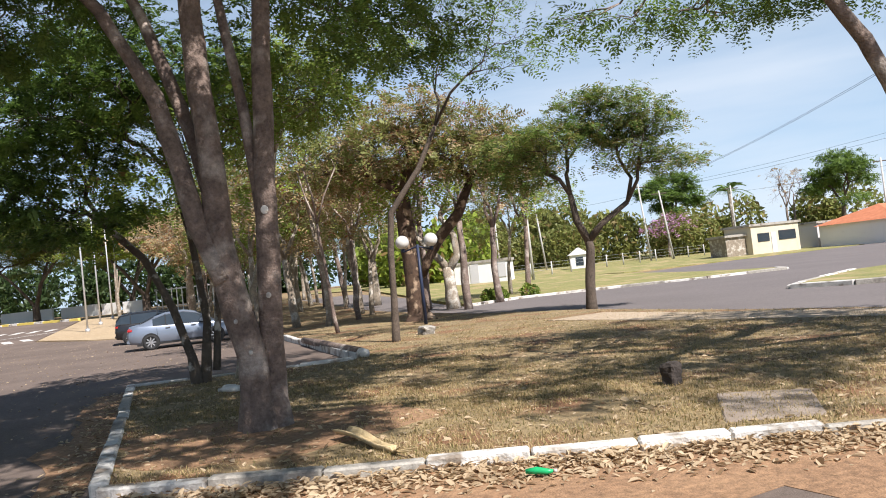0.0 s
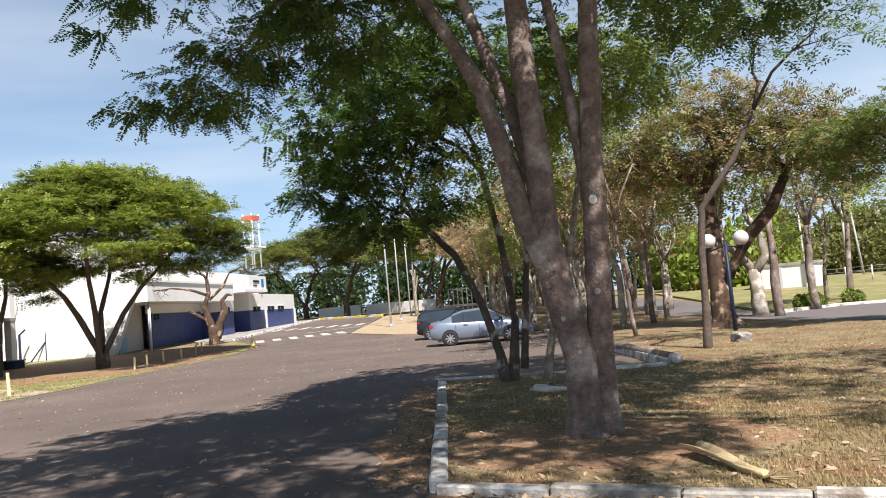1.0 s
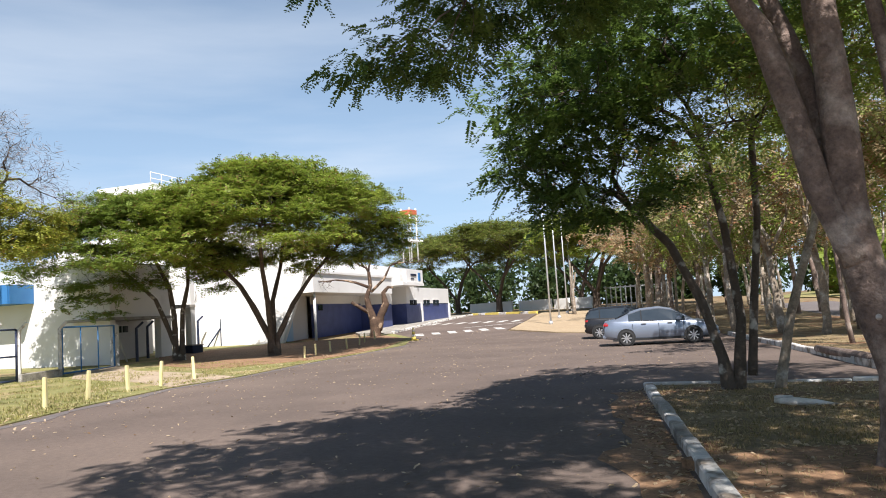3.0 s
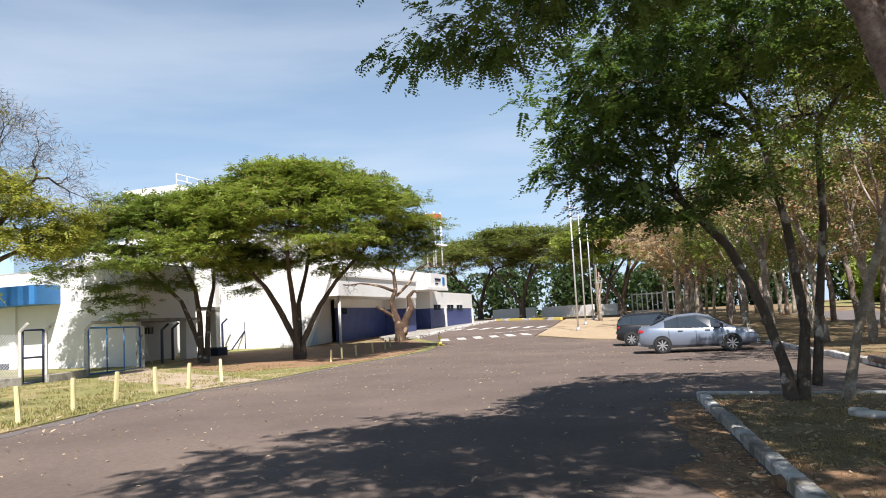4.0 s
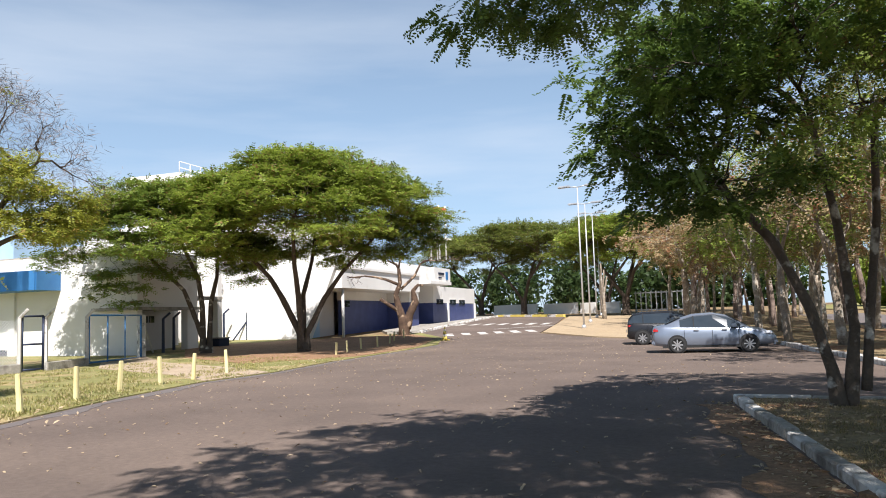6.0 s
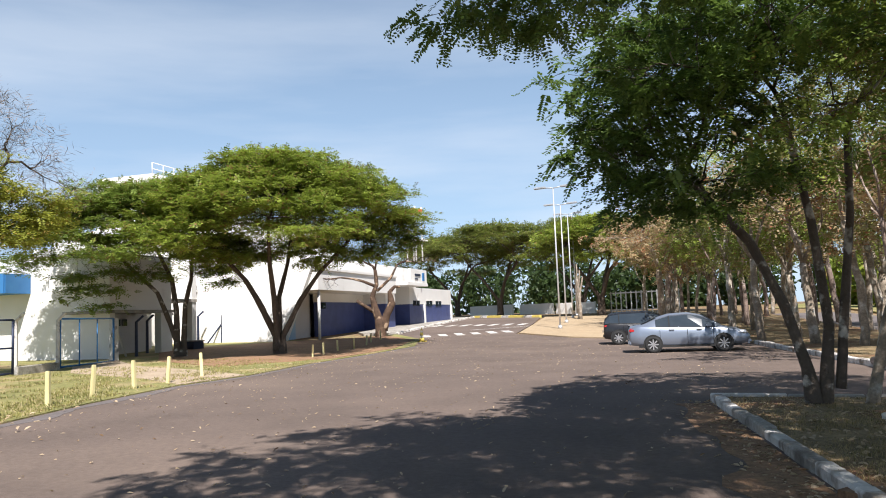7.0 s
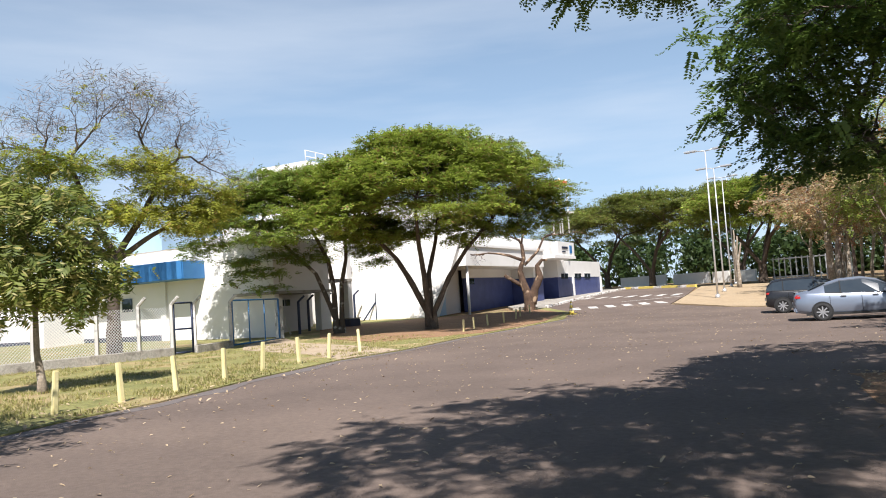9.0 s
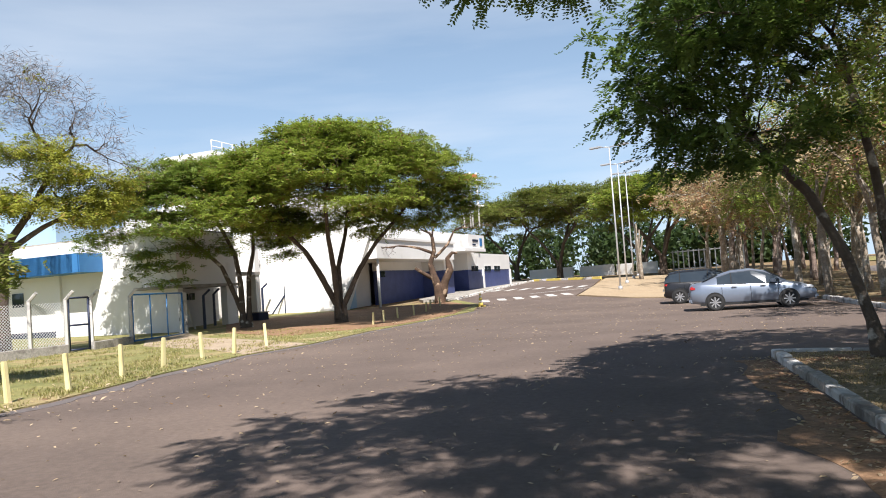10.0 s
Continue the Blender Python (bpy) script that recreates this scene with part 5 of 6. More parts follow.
cross = thing("zebra_crossing", (0, 0, 0), "two worn white zebra crossings on the asphalt", "crossing", kind="structure")
for (ax, ay), (bx, by), n, ln in (((-40.2, 52.0), (-31.0, 53.6), 8, 2.6), ((-31.2, 39.6), (-27.4, 44.8), 6, 2.4)):
    for i in range(n):
        t = (i + 0.5) / n
        c = Vector((ax + (bx - ax) * t, ay + (by - ay) * t))
        d = Vector((0.32, -0.95)) if n == 8 else Vector((0.62, -0.78))
        bar_on_road("stripe", c - d * ln / 2, c + d * ln / 2, 0.5, cross, ROAD_PAINT)
bar_on_road("stripe", (-31.5, 46.0), (-29.2, 51.5), 0.14, cross, ROAD_PAINT)

# ---------- bollards, cone, poles ----------
brng = random.Random(8)
bollard = thing("bollard", (0, 0, 0), "square yellow-painted concrete bollard on the lawn", "bollard", "roadside bollards")
bm = box(-0.048, 0.048, -0.048, 0.048, -0.1, 0.70)
for v in bm.verts:
    if v.co.z > 0.5:
        v.co.x *= 0.85
        v.co.y *= 0.85
bmesh.ops.bevel(bm, geom=list(bm.edges), offset=0.012, segments=2, affect="EDGES")
part("post", bm, YELLOW, bollard)
rows = [(-17.33, 6.58), (-17.79, 7.86), (-18.22, 9.1), (-19.32, 10.74), (-20.48, 12.4), (-21.25, 13.99), (-21.87, 15.43), (-22.78, 17.26), (-16.7, 4.9), (-16.0, 3.2)]
for i, (x, y) in enumerate(rows):
    m = pose(x, y, ground_z(x, y) + 0.04, brng.uniform(-3, 3), brng.uniform(-4, 4), brng.uniform(0, 60))
    if i:
        copy_thing(bollard, m)
    else:
        bollard.matrix_world = m
marker = thing("marker_post", (0, 0, 0), "short slim yellow marker post under the trees", "post", "marker posts")
part("post", box(-0.035, 0.035, -0.035, 0.035, -0.1, 0.50, 0.008), YELLOW, marker)
for i, (x, y) in enumerate([(-26.24, 25.55), (-27.0, 27.0), (-27.9, 28.9), (-28.2, 30.4), (-29.3, 32.6), (-30.5, 34.4), (-31.6, 36.6)]):
    m = pose(x, y, ground_z(x, y) + 0.05, brng.uniform(-4, 4), brng.uniform(-5, 5), 20)
    if i:
        copy_thing(marker, m)
    else:
        marker.matrix_world = m
cx, cy = -27.95, 35.57
cone = thing("traffic_cone", (cx, cy, ground_z(cx, cy)), "yellow and white traffic cone on the road", "cone")
part("base", box(-0.2, 0.2, -0.2, 0.2, 0, 0.05, 0.01), ROAD_YELLOW, cone)
for k, (z0, z1, m) in enumerate(((0.05, 0.22, ROAD_YELLOW), (0.22, 0.34, ROAD_PAINT), (0.34, 0.5, ROAD_YELLOW), (0.5, 0.6, ROAD_PAINT), (0.6, 0.72, ROAD_YELLOW))):
    tube("band", [(0, 0, z0), (0, 0, z1)], [0.15 - 0.16 * z0, 0.15 - 0.16 * z1], m, cone, 12)


def lamp_pole(x, y, high, arms=True):
    z = ground_z(x, y)
    lamp = thing("street_lamp", (x, y, z), "tall galvanised lamp pole with flat arms" if arms else "tall slender galvanised pole", "lamp pole", "forecourt poles")
    tube("pole", [(0, 0, -0.1), (0, 0, high * 0.5), (0, 0, high)], [0.065, 0.052, 0.035], GALV, lamp, 10)
    tube("collar", [(0, 0, 0), (0, 0, 0.25)], 0.14, GALV, lamp, 10)
    if arms:
        for s in (-1, 1):
            tube("arm", [(0, 0, high), (s * 0.5, s * 0.1, high + 0.06)], 0.035, GALV, lamp, 6)
            part("lantern", box(s * 0.85 - 0.4, s * 0.85 + 0.4, s * 0.17 - 0.14, s * 0.17 + 0.14, high + 0.02, high + 0.14, 0.03), GALV, lamp)


lamp_pole(-25.1, 46.5, 9.0)
lamp_pole(-28.3, 54.2, 8.8)
lamp_pole(-31.8, 62.9, 9.0)
lamp_pole(-34.2, 69.0, 9.6, False)
for k in range(3):
    tree("dead_sapling", [([(-31.0 + k * 0.5, 62.5 - k, 0.8), (-31.1 + k * 0.55, 62.5 - k, 3.0), (-31.0 + k * 0.7, 62.4 - k, 5.6 - k * 0.6)], [0.16, 0.12, 0.05], 6)], [None], "bare pale tree stem near the poles", 130 + k, BARK_PALE)
white_wall = thing("boundary_wall", (0, 0, 0), "low white boundary wall behind the forecourt", "wall", kind="structure")
for a, b in (((-58, 88), (-50.5, 86)), ((-49.5, 86), (-44, 84)), ((-43.4, 83.6), (-41, 82.6)), ((-40.4, 82.4), (-37.6, 81.4))):
    z = ground_z(*a)
    block_box(a, b, z - 0.2, z + 1.15, 0.25, "panel", WHITE_WALL, white_wall)
gate_house = thing("fence_gate", (-29, 72, ground_z(-29, 72)), "pale slatted fence beyond the poles", "fence")
for i in range(14):
    part("slat", box(-3 + i * 0.5, -2.92 + i * 0.5, -0.05, 0.05, 0, 2.2), GALV, gate_house)
part("top_rail", box(-3.1, 3.7, -0.08, -0.05, 2.0, 2.1), GALV, gate_house)
part("low_rail", box(-3.1, 3.7, -0.08, -0.05, 0.4, 0.5), GALV, gate_house)

# ---------- perimeter fence and gates ----------
FENCE = [(-29.9, 2.0), (-30.3, 5.0), (-30.7, 7.8), (-31.0, 10.3), (-31.2, 12.4), (-31.5, 14.0), (-31.8, 15.4)]
PALE_POST = surface("weathered_concrete", (0.42, 0.40, 0.37), (0.62, 0.60, 0.56), 0.9, 3, 30, 0.4, per_object=0.15, stain=(0.2, 0.19, 0.18), stain_at=(0.55, 0.68), stain_scale=3)


def fence_post(x, y, high=2.0, toward=(1, 0), dark=False, parent=None):
    z = ground_z(x, y)
    d = Vector(toward).normalized() * 0.32
    return tube("post", [(x, y, z - 0.1), (x, y, z + high), (x + d.x, y + d.y, z + high + 0.3)], [0.085, 0.075, 0.06], DARK_STEEL if dark else PALE_POST, parent, 5)


fence = thing("perimeter_fence", (0, 0, 0), "chain-link fence on bent concrete posts and low wall", "fence")
for x, y in FENCE + [(-31.95, 16.4), (-33.3, 18.7)]:
    fence_post(x, y, 1.95, (0.9, 0.5), parent=fence)
for a, b in list(zip(FENCE, FENCE[1:])) + [((-31.95, 16.4), (-33.3, 18.7))]:
    low = block_box(a, b, -0.1, 0.38, 0.2, "low_wall", CONCRETE, fence, "stained low concrete wall")
wires_v, wires_f = [], []
for a, b in zip(FENCE, FENCE[1:]):
    a, b = Vector(a), Vector(b)
    ln = (b - a).length
    k, h = 0, 1.55
    while k * 0.11 < ln + h:
        for s in (1, -1):
            u0, u1 = k * 0.11 - h, k * 0.11
            z0, z1 = (0.36, 0.36 + h) if s > 0 else (0.36 + h, 0.36)
            c0, c1 = max(0, u0), min(ln, u1)
            if c1 - c0 > 0.05:
                za, zb = z0 + (z1 - z0) * (c0 - u0) / h, z0 + (z1 - z0) * (c1 - u0) / h
                p, q = a.lerp(b, c0 / ln), a.lerp(b, c1 / ln)
                v, f = tube_data([(p.x, p.y, za), (q.x, q.y, zb)], [0.008, 0.008], 3)
                wires_f += [tuple(i + len(wires_v) for i in r) for r in f]
                wires_v += v
        k += 1
wm = new("wire_mesh", mesh_from("wire_mesh", wires_v, wires_f, GALV))
wm.parent = fence
tagged(wm, "grey diamond wire mesh", kind="stuff")


def framed_gate(name, a, b, high, material, label, bars, mid=None):
    a, b = Vector(a), Vector(b)
    z = ground_z(a.x, a.y) + 0.06
    ob = thing(name, (0, 0, 0), label, "gate")
    for p in (a, b):
        tube("upright", [(p.x, p.y, z), (p.x, p.y, z + high)], 0.045, material, ob, 6)
    for h in (0.05, high) + ((mid,) if mid else ()):
        tube("rail", [(a.x, a.y, z + h), (b.x, b.y, z + h)], 0.04, material, ob, 6)
    for i in range(1, bars + 1):
        p = a.lerp(b, i / (bars + 1))
        tube("bar", [(p.x, p.y, z), (p.x, p.y, z + high)], 0.028, material, ob, 6)
    return ob


framed_gate("foot_gate", (-31.82, 15.5), (-31.93, 16.3), 1.95, DARK_STEEL, "narrow dark blue pedestrian gate in the fence", 0, 0.95)
framed_gate("drive_gate", (-33.5, 18.9), (-35.7, 22.6), 1.95, BLUE_PAINT, "wide open-framed blue metal drive gate", 2)
gate_post = thing("gate_post", (0, 0, 0), "white gate pillar with braces", "post")
part("pillar", box(-36.05, -35.75, 22.6, 22.9, 0, 2.1, 0.02), PALE_POST, gate_post)
tube("brace", [(-35.9, 22.8, 1.9), (-37.2, 24.2, 0.3)], 0.05, PALE_POST, gate_post, 5)
back_fence = thing("back_fence", (0, 0, 0), "dark bent fence posts before the white wall", "fence")
for x, y in [(-37.4, 24.9), (-39.0, 26.6), (-40.4, 28.8), (-42.6, 32.6), (-42.0, 33.9), (-41.2, 35.2), (-40.2, 36.0)]:
    fence_post(x, y, 1.7, (0.5, 0.86), True, back_fence)
for s in (-1, 1):
    tube("brace", [(-42.0, 33.9, 1.7), (-42.0 + s * 0.5, 33.9 + s * 0.9, 0.3)], 0.05, DARK_STEEL, back_fence, 5)
hut = thing("meter_box", (-38.9, 29.2, ground_z(-38.9, 29.2)), "low dark utility box beside the tree", "box")
part("body", box(-0.7, 0.7, -0.35, 0.35, 0, 0.45, 0.03), DARK_STEEL, hut)
part("lid", box(-0.74, 0.74, -0.39, 0.39, 0.45, 0.5, 0.01), CONCRETE, hut)
# ---------- cars ----------
TYRE = surface("tyre", (0.012, 0.012, 0.012), (0.03, 0.03, 0.03), 0.85, 6, 60, 0.2)
RIM = surface("alloy", (0.55, 0.55, 0.56), (0.68, 0.68, 0.69), 0.3, 6, 60, 0.0, metal=0.8)
SILVER = surface("silver_paint", (0.24, 0.28, 0.35), (0.28, 0.32, 0.39), 0.28, 1, 300, 0.02, metal=0.55, spec=0.6)
BLACK_PAINT = surface("black_paint", (0.010, 0.010, 0.012), (0.018, 0.018, 0.02), 0.22, 1, 300, 0.02, spec=0.6)
RED_LIGHT = surface("red_lens", (0.35, 0.015, 0.02), (0.45, 0.03, 0.03), 0.2, 4, 60, 0.0)
CLEAR_LENS = surface("clear_lens", (0.55, 0.57, 0.6), (0.7, 0.72, 0.75), 0.15, 4, 60, 0.0)
BLACK_TRIM = surface("black_trim", (0.01, 0.01, 0.01), (0.02, 0.02, 0.02), 0.6, 4, 60, 0.0)


def car(name, label, paint, spec, m):
    """A car along +x: spec rows are (x, sill z, belt z, roof z, half width, half width at the roof)."""
    root = thing(name, (0, 0, 0), label, "car")
    verts, faces = [], []
    for x, sill, belt, roof, w, wr in spec["body"]:
        ring = [(0, sill), (w * 0.86, sill), (w * 0.98, sill + 0.12), (w, (sill + belt) / 2), (w * 0.97, belt - 0.05), (w * 0.93, belt)]
        ring += [(wr + (w * 0.93 - wr) * 0.35, belt + (roof - belt) * 0.62), (wr, roof - 0.06 * min(1, (roof - belt) * 4)), (wr * 0.8, roof), (0, roof + 0.015)]
        full = ring + [(-y, z) for y, z in ring[-2:0:-1]]
        verts += [(x, y, z) for y, z in full]
    k = len(full)
    for i in range(len(spec["body"]) - 1):
        for j in range(k):
            q = (j + 1) % k
            faces.append((i * k + j, i * k + q, (i + 1) * k + q, (i + 1) * k + j))
    faces += [tuple(range(k))[::-1], tuple(range((len(spec["body"]) - 1) * k, len(spec["body"]) * k))]
    me = mesh_from("body", verts, faces, paint, True)
    body = new("body", me)
    body.parent = root
    # glazed cabin sides, with pillars
    gl = [i for i, row in enumerate(spec["body"]) if row[3] - row[2] > 0.17]
    for s in (-1, 1):
        sel = [5, 6] if s > 0 else [k - 7, k - 6]
        for g0, g1 in zip(gl, gl[1:]):
            idx = []
            for j in sel:
                idx.append((g0 * k + j, g0 * k + (j + 1) % k, g1 * k + (j + 1) % k, g1 * k + j))
            ids = sorted({i for q in idx for i in q})
            pv = [Vector(verts[i]) + Vector((0, s * 0.006, 0.001)) for i in ids]
            ob = new("side_window", mesh_from("side_window", pv, [tuple(ids.index(i) for i in q) for q in idx], GLASS_DARK))
            ob.parent = root
        for g in gl:
            if g in spec["pillars"]:
                ps = [Vector(verts[g * k + j]) + Vector((0, s * 0.008, 0)) for j in ((5, 6, 7) if s > 0 else (k - 5, k - 6, k - 7))]
                tube("pillar", ps, 0.02, BLACK_TRIM, root, 5)
        rail = [Vector(verts[g * k + (7 if s > 0 else k - 7)]) for g in gl]
        tube("roof_rail", rail, 0.03, paint, root, 5)
        belt_line = [Vector(verts[g * k + (5 if s > 0 else k - 5)]) + Vector((0, s * 0.006, 0)) for g in gl]
        tube("belt_line", belt_line, 0.016, BLACK_TRIM, root, 5)
        part("sill_trim", box(spec["rear"] + 0.35, spec["front"] - 0.35, s * 0.83 - 0.02, s * 0.83 + 0.02, 0.2, 0.28), BLACK_TRIM, root)
        part("mirror", box(spec["mirror"] - 0.09, spec["mirror"] + 0.09, s * 0.93 - 0.09, s * 0.93 + 0.09, 0.93, 1.06, 0.03), paint, root)
        for hx in spec["handles"]:
            part("handle", box(hx - 0.09, hx + 0.09, s * 0.855 - 0.02, s * 0.855 + 0.02, 0.83, 0.87, 0.008), RIM, root)
        for dx in spec["seams"]:
            part("door_seam", box(dx - 0.006, dx + 0.006, s * 0.852 - 0.006, s * 0.852 + 0.006, 0.33, 0.86), BLACK_TRIM, root)
        part("tail_light", box(spec["rear"] + 0.02, spec["rear"] + 0.24, s * 0.70 - 0.09, s * 0.70 + 0.09, 0.78, 0.94, 0.04), RED_LIGHT, root, "red tail light")
        part("headlight", box(spec["front"] - 0.5, spec["front"] - 0.12, s * 0.66 - 0.13, s * 0.66 + 0.13, 0.62, 0.76, 0.05), CLEAR_LENS, root, "clear headlight")
        for wx in spec["axles"]:
            wheel = thing("wheel")
            wheel.parent = root
            wheel.location = (wx, s * 0.79, 0.31)
            ring_v, ring_f = [], []
            prof = [(0.19, -0.09), (0.29, -0.10), (0.31, -0.06), (0.31, 0.06), (0.29, 0.10), (0.19, 0.09)]
            for a in range(28):
                w = 2 * math.pi * a / 28
                ring_v += [(r * math.cos(w), y, r * math.sin(w)) for r, y in prof]
            for a in range(28):
                for p in range(6):
                    b, q = (a + 1) % 28, (p + 1) % 6
                    ring_f.append((a * 6 + p, b * 6 + p, b * 6 + q, a * 6 + q))
            ty = new("tyre", mesh_from("tyre", ring_v, ring_f, TYRE, True))
            ty.parent = wheel
            bm = bmesh.new()
            bmesh.ops.create_cone(bm, cap_ends=True, segments=28, radius1=0.19, radius2=0.19, depth=0.15, matrix=Matrix.Rotation(math.pi / 2, 4, "X"))
            part("hub_well", bm, BLACK_TRIM, wheel)
            bm = bmesh.new()
            for a in range(8):
                w = 2 * math.pi * a / 8
                box(-0.022, 0.022, s * 0.085 - 0.015, s * 0.085 + 0.015, 0.03, 0.2, bm=bm)
                bmesh.ops.rotate(bm, verts=bm.verts[-8:], cent=(0, 0, 0), matrix=Matrix.Rotation(w, 3, "Y"))
            bmesh.ops.create_cone(bm, cap_ends=True, segments=16, radius1=0.05, radius2=0.05, depth=0.2, matrix=Matrix.Rotation(math.pi / 2, 4, "X"))
            part("rim", bm, RIM, wheel, "spoked alloy rim")
            # dark wheel arch
            bm = bmesh.new()
            bmesh.ops.create_cone(bm, cap_ends=True, segments=24, radius1=0.355, radius2=0.355, depth=0.158, matrix=Matrix.Translation((wx, s * 0.776, 0.33)) @ Matrix.Rotation(math.pi / 2, 4, "X"))
            part("wheel_arch", bm, BLACK_TRIM, root)
    part("rear_bumper", box(spec["rear"] - 0.04, spec["rear"] + 0.14, -0.72, 0.72, 0.3, 0.5, 0.05), paint, root)
    part("front_bumper", box(spec["front"] - 0.16, spec["front"] + 0.03, -0.7, 0.7, 0.26, 0.46, 0.06), paint, root)
    part("grille", box(spec["front"] - 0.1, spec["front"] + 0.02, -0.42, 0.42, 0.5, 0.62, 0.02), BLACK_TRIM, root)
    part("number_plate", box(spec["rear"] - 0.06, spec["rear"] - 0.03, -0.22, 0.22, 0.55, 0.68), GALV, root)
    for pane in spec["screens"]:
        ob = new("windscreen", mesh_from("windscreen", pane, [(0, 1, 2, 3)], GLASS_DARK))
        mod_v = [(x, y, z + 0.012) for x, y, z in pane]
        ob.data = mesh_from("windscreen", pane + mod_v, [(3, 2, 1, 0), (4, 5, 6, 7), (0, 1, 5, 4), (1, 2, 6, 5), (2, 3, 7, 6), (3, 0, 4, 7)], GLASS_DARK)
        ob.parent = root
    root.matrix_world = m
    return root


saloon = dict(pillars=(4,), rear=-2.2, front=2.2, axles=(-1.32, 1.23), mirror=0.72, handles=(-0.62, 0.38), seams=(-1.05, -0.05, 0.88),
              body=[(-2.2, 0.42, 0.80, 0.86, 0.66, 0.50), (-2.12, 0.30, 0.94, 1.0, 0.78, 0.60), (-1.75, 0.24, 1.0, 1.06, 0.83, 0.62), (-1.2, 0.22, 0.97, 1.30, 0.85, 0.56), (-0.7, 0.2, 0.95, 1.44, 0.85, 0.57), (0.0, 0.2, 0.93, 1.48, 0.85, 0.58),
                    (0.5, 0.2, 0.91, 1.38, 0.85, 0.57), (0.95, 0.2, 0.90, 1.12, 0.85, 0.60), (1.25, 0.22, 0.88, 0.94, 0.84, 0.62), (1.75, 0.24, 0.78, 0.84, 0.81, 0.60), (2.08, 0.28, 0.64, 0.70, 0.74, 0.55), (2.2, 0.36, 0.54, 0.58, 0.6, 0.45)],
              screens=[[(1.2, -0.60, 0.98), (1.2, 0.60, 0.98), (0.5, 0.52, 1.405), (0.5, -0.52, 1.405)], [(-1.72, 0.58, 1.095), (-1.72, -0.58, 1.095), (-1.15, -0.52, 1.345), (-1.15, 0.52, 1.345)]])
car("saloon_car", "silver four-door saloon parked under the trees", SILVER, saloon, pose(-11.9, 29.2, ground_z(-12.0, 29.2), 0, 0, 22) @ Matrix.Scale(0.9, 4))
hatch = dict(pillars=(3, 4), rear=-1.9, front=1.9, axles=(-1.25, 1.2), mirror=0.68, handles=(-0.7, 0.3), seams=(-1.0, -0.1, 0.8),
             body=[(-1.9, 0.36, 0.85, 0.95, 0.72, 0.6), (-1.84, 0.28, 0.95, 1.15, 0.80, 0.62), (-1.62, 0.24, 0.97, 1.40, 0.83, 0.60), (-1.2, 0.22, 0.95, 1.47, 0.84, 0.60), (0.0, 0.2, 0.93, 1.49, 0.84, 0.60), (0.45, 0.2, 0.92, 1.38, 0.84, 0.58), (0.95, 0.2, 0.92, 1.1, 0.84, 0.62), (1.2, 0.22, 0.9, 0.96, 0.83, 0.62), (1.65, 0.26, 0.78, 0.84, 0.8, 0.6), (1.9, 0.34, 0.58, 0.64, 0.66, 0.5)],
             screens=[[(1.15, -0.6, 0.99), (1.15, 0.6, 0.99), (0.47, 0.53, 1.40), (0.47, -0.53, 1.40)], [(-1.86, 0.56, 1.14), (-1.86, -0.56, 1.14), (-1.66, -0.52, 1.385), (-1.66, 0.52, 1.385)]])
car("hatchback_car", "black hatchback parked beyond the saloon", BLACK_PAINT, hatch, pose(-15.3, 34.6, ground_z(-15.3, 34.6), 0, 0, 22) @ Matrix.Scale(0.93, 4))

# ---------- things on the island ----------
globe_lamp = thing("globe_lamp", (-2.35, 24.6, 0.06), "two-globe park lamp on a slim dark post", "lamp")
tube("post", [(0.05, 0, -0.1), (0.05, 0, 2.55)], [0.06, 0.045], DARK_STEEL, globe_lamp, 8)
tube("crossbar", [(-0.42, 0, 2.35), (0.05, 0, 2.5), (0.48, 0, 2.35)], 0.025, DARK_STEEL, globe_lamp, 6)
OPAL = surface("opal_globe", (0.50, 0.48, 0.45), (0.62, 0.60, 0.56), 0.3, 3, 30, 0.0)
for dx in (-0.42, 0.48):
    bm = bmesh.new()
    bmesh.ops.create_uvsphere(bm, u_segments=24, v_segments=16, radius=0.215, matrix=Matrix.Translation((dx, 0, 2.66)))
    part("globe", bm, OPAL, globe_lamp, "dusty opal glass globe", True)
    tube("socket", [(dx, 0, 2.34), (dx, 0, 2.47)], [0.05, 0.07], DARK_STEEL, globe_lamp, 8)


def lump(name, at_, size, label, category, material, seed, rough=0.18, cuts=2):
    """A broken stone, stump or block."""
    bm = bmesh.new()
    bmesh.ops.create_cube(bm, size=1.0)
    bmesh.ops.bevel(bm, geom=list(bm.edges), offset=0.12, segments=1, affect="EDGES")
    bmesh.ops.subdivide_edges(bm, edges=list(bm.edges), cuts=cuts, use_grid_fill=True)
    rng = random.Random(seed)
    for v in bm.verts:
        n = noise.noise_vector(v.co * 2.3 + Vector((seed, 0, 0))) * rough
        v.co = Vector(((v.co.x + n.x) * size[0], (v.co.y + n.y) * size[1], (v.co.z + 0.5 + n.z * 0.6) * size[2]))
    ob = part(name, bm, material)
    ob.matrix_world = pose(*at_, 0, 0, rng.uniform(0, 180))
    return tagged(ob, label, category)


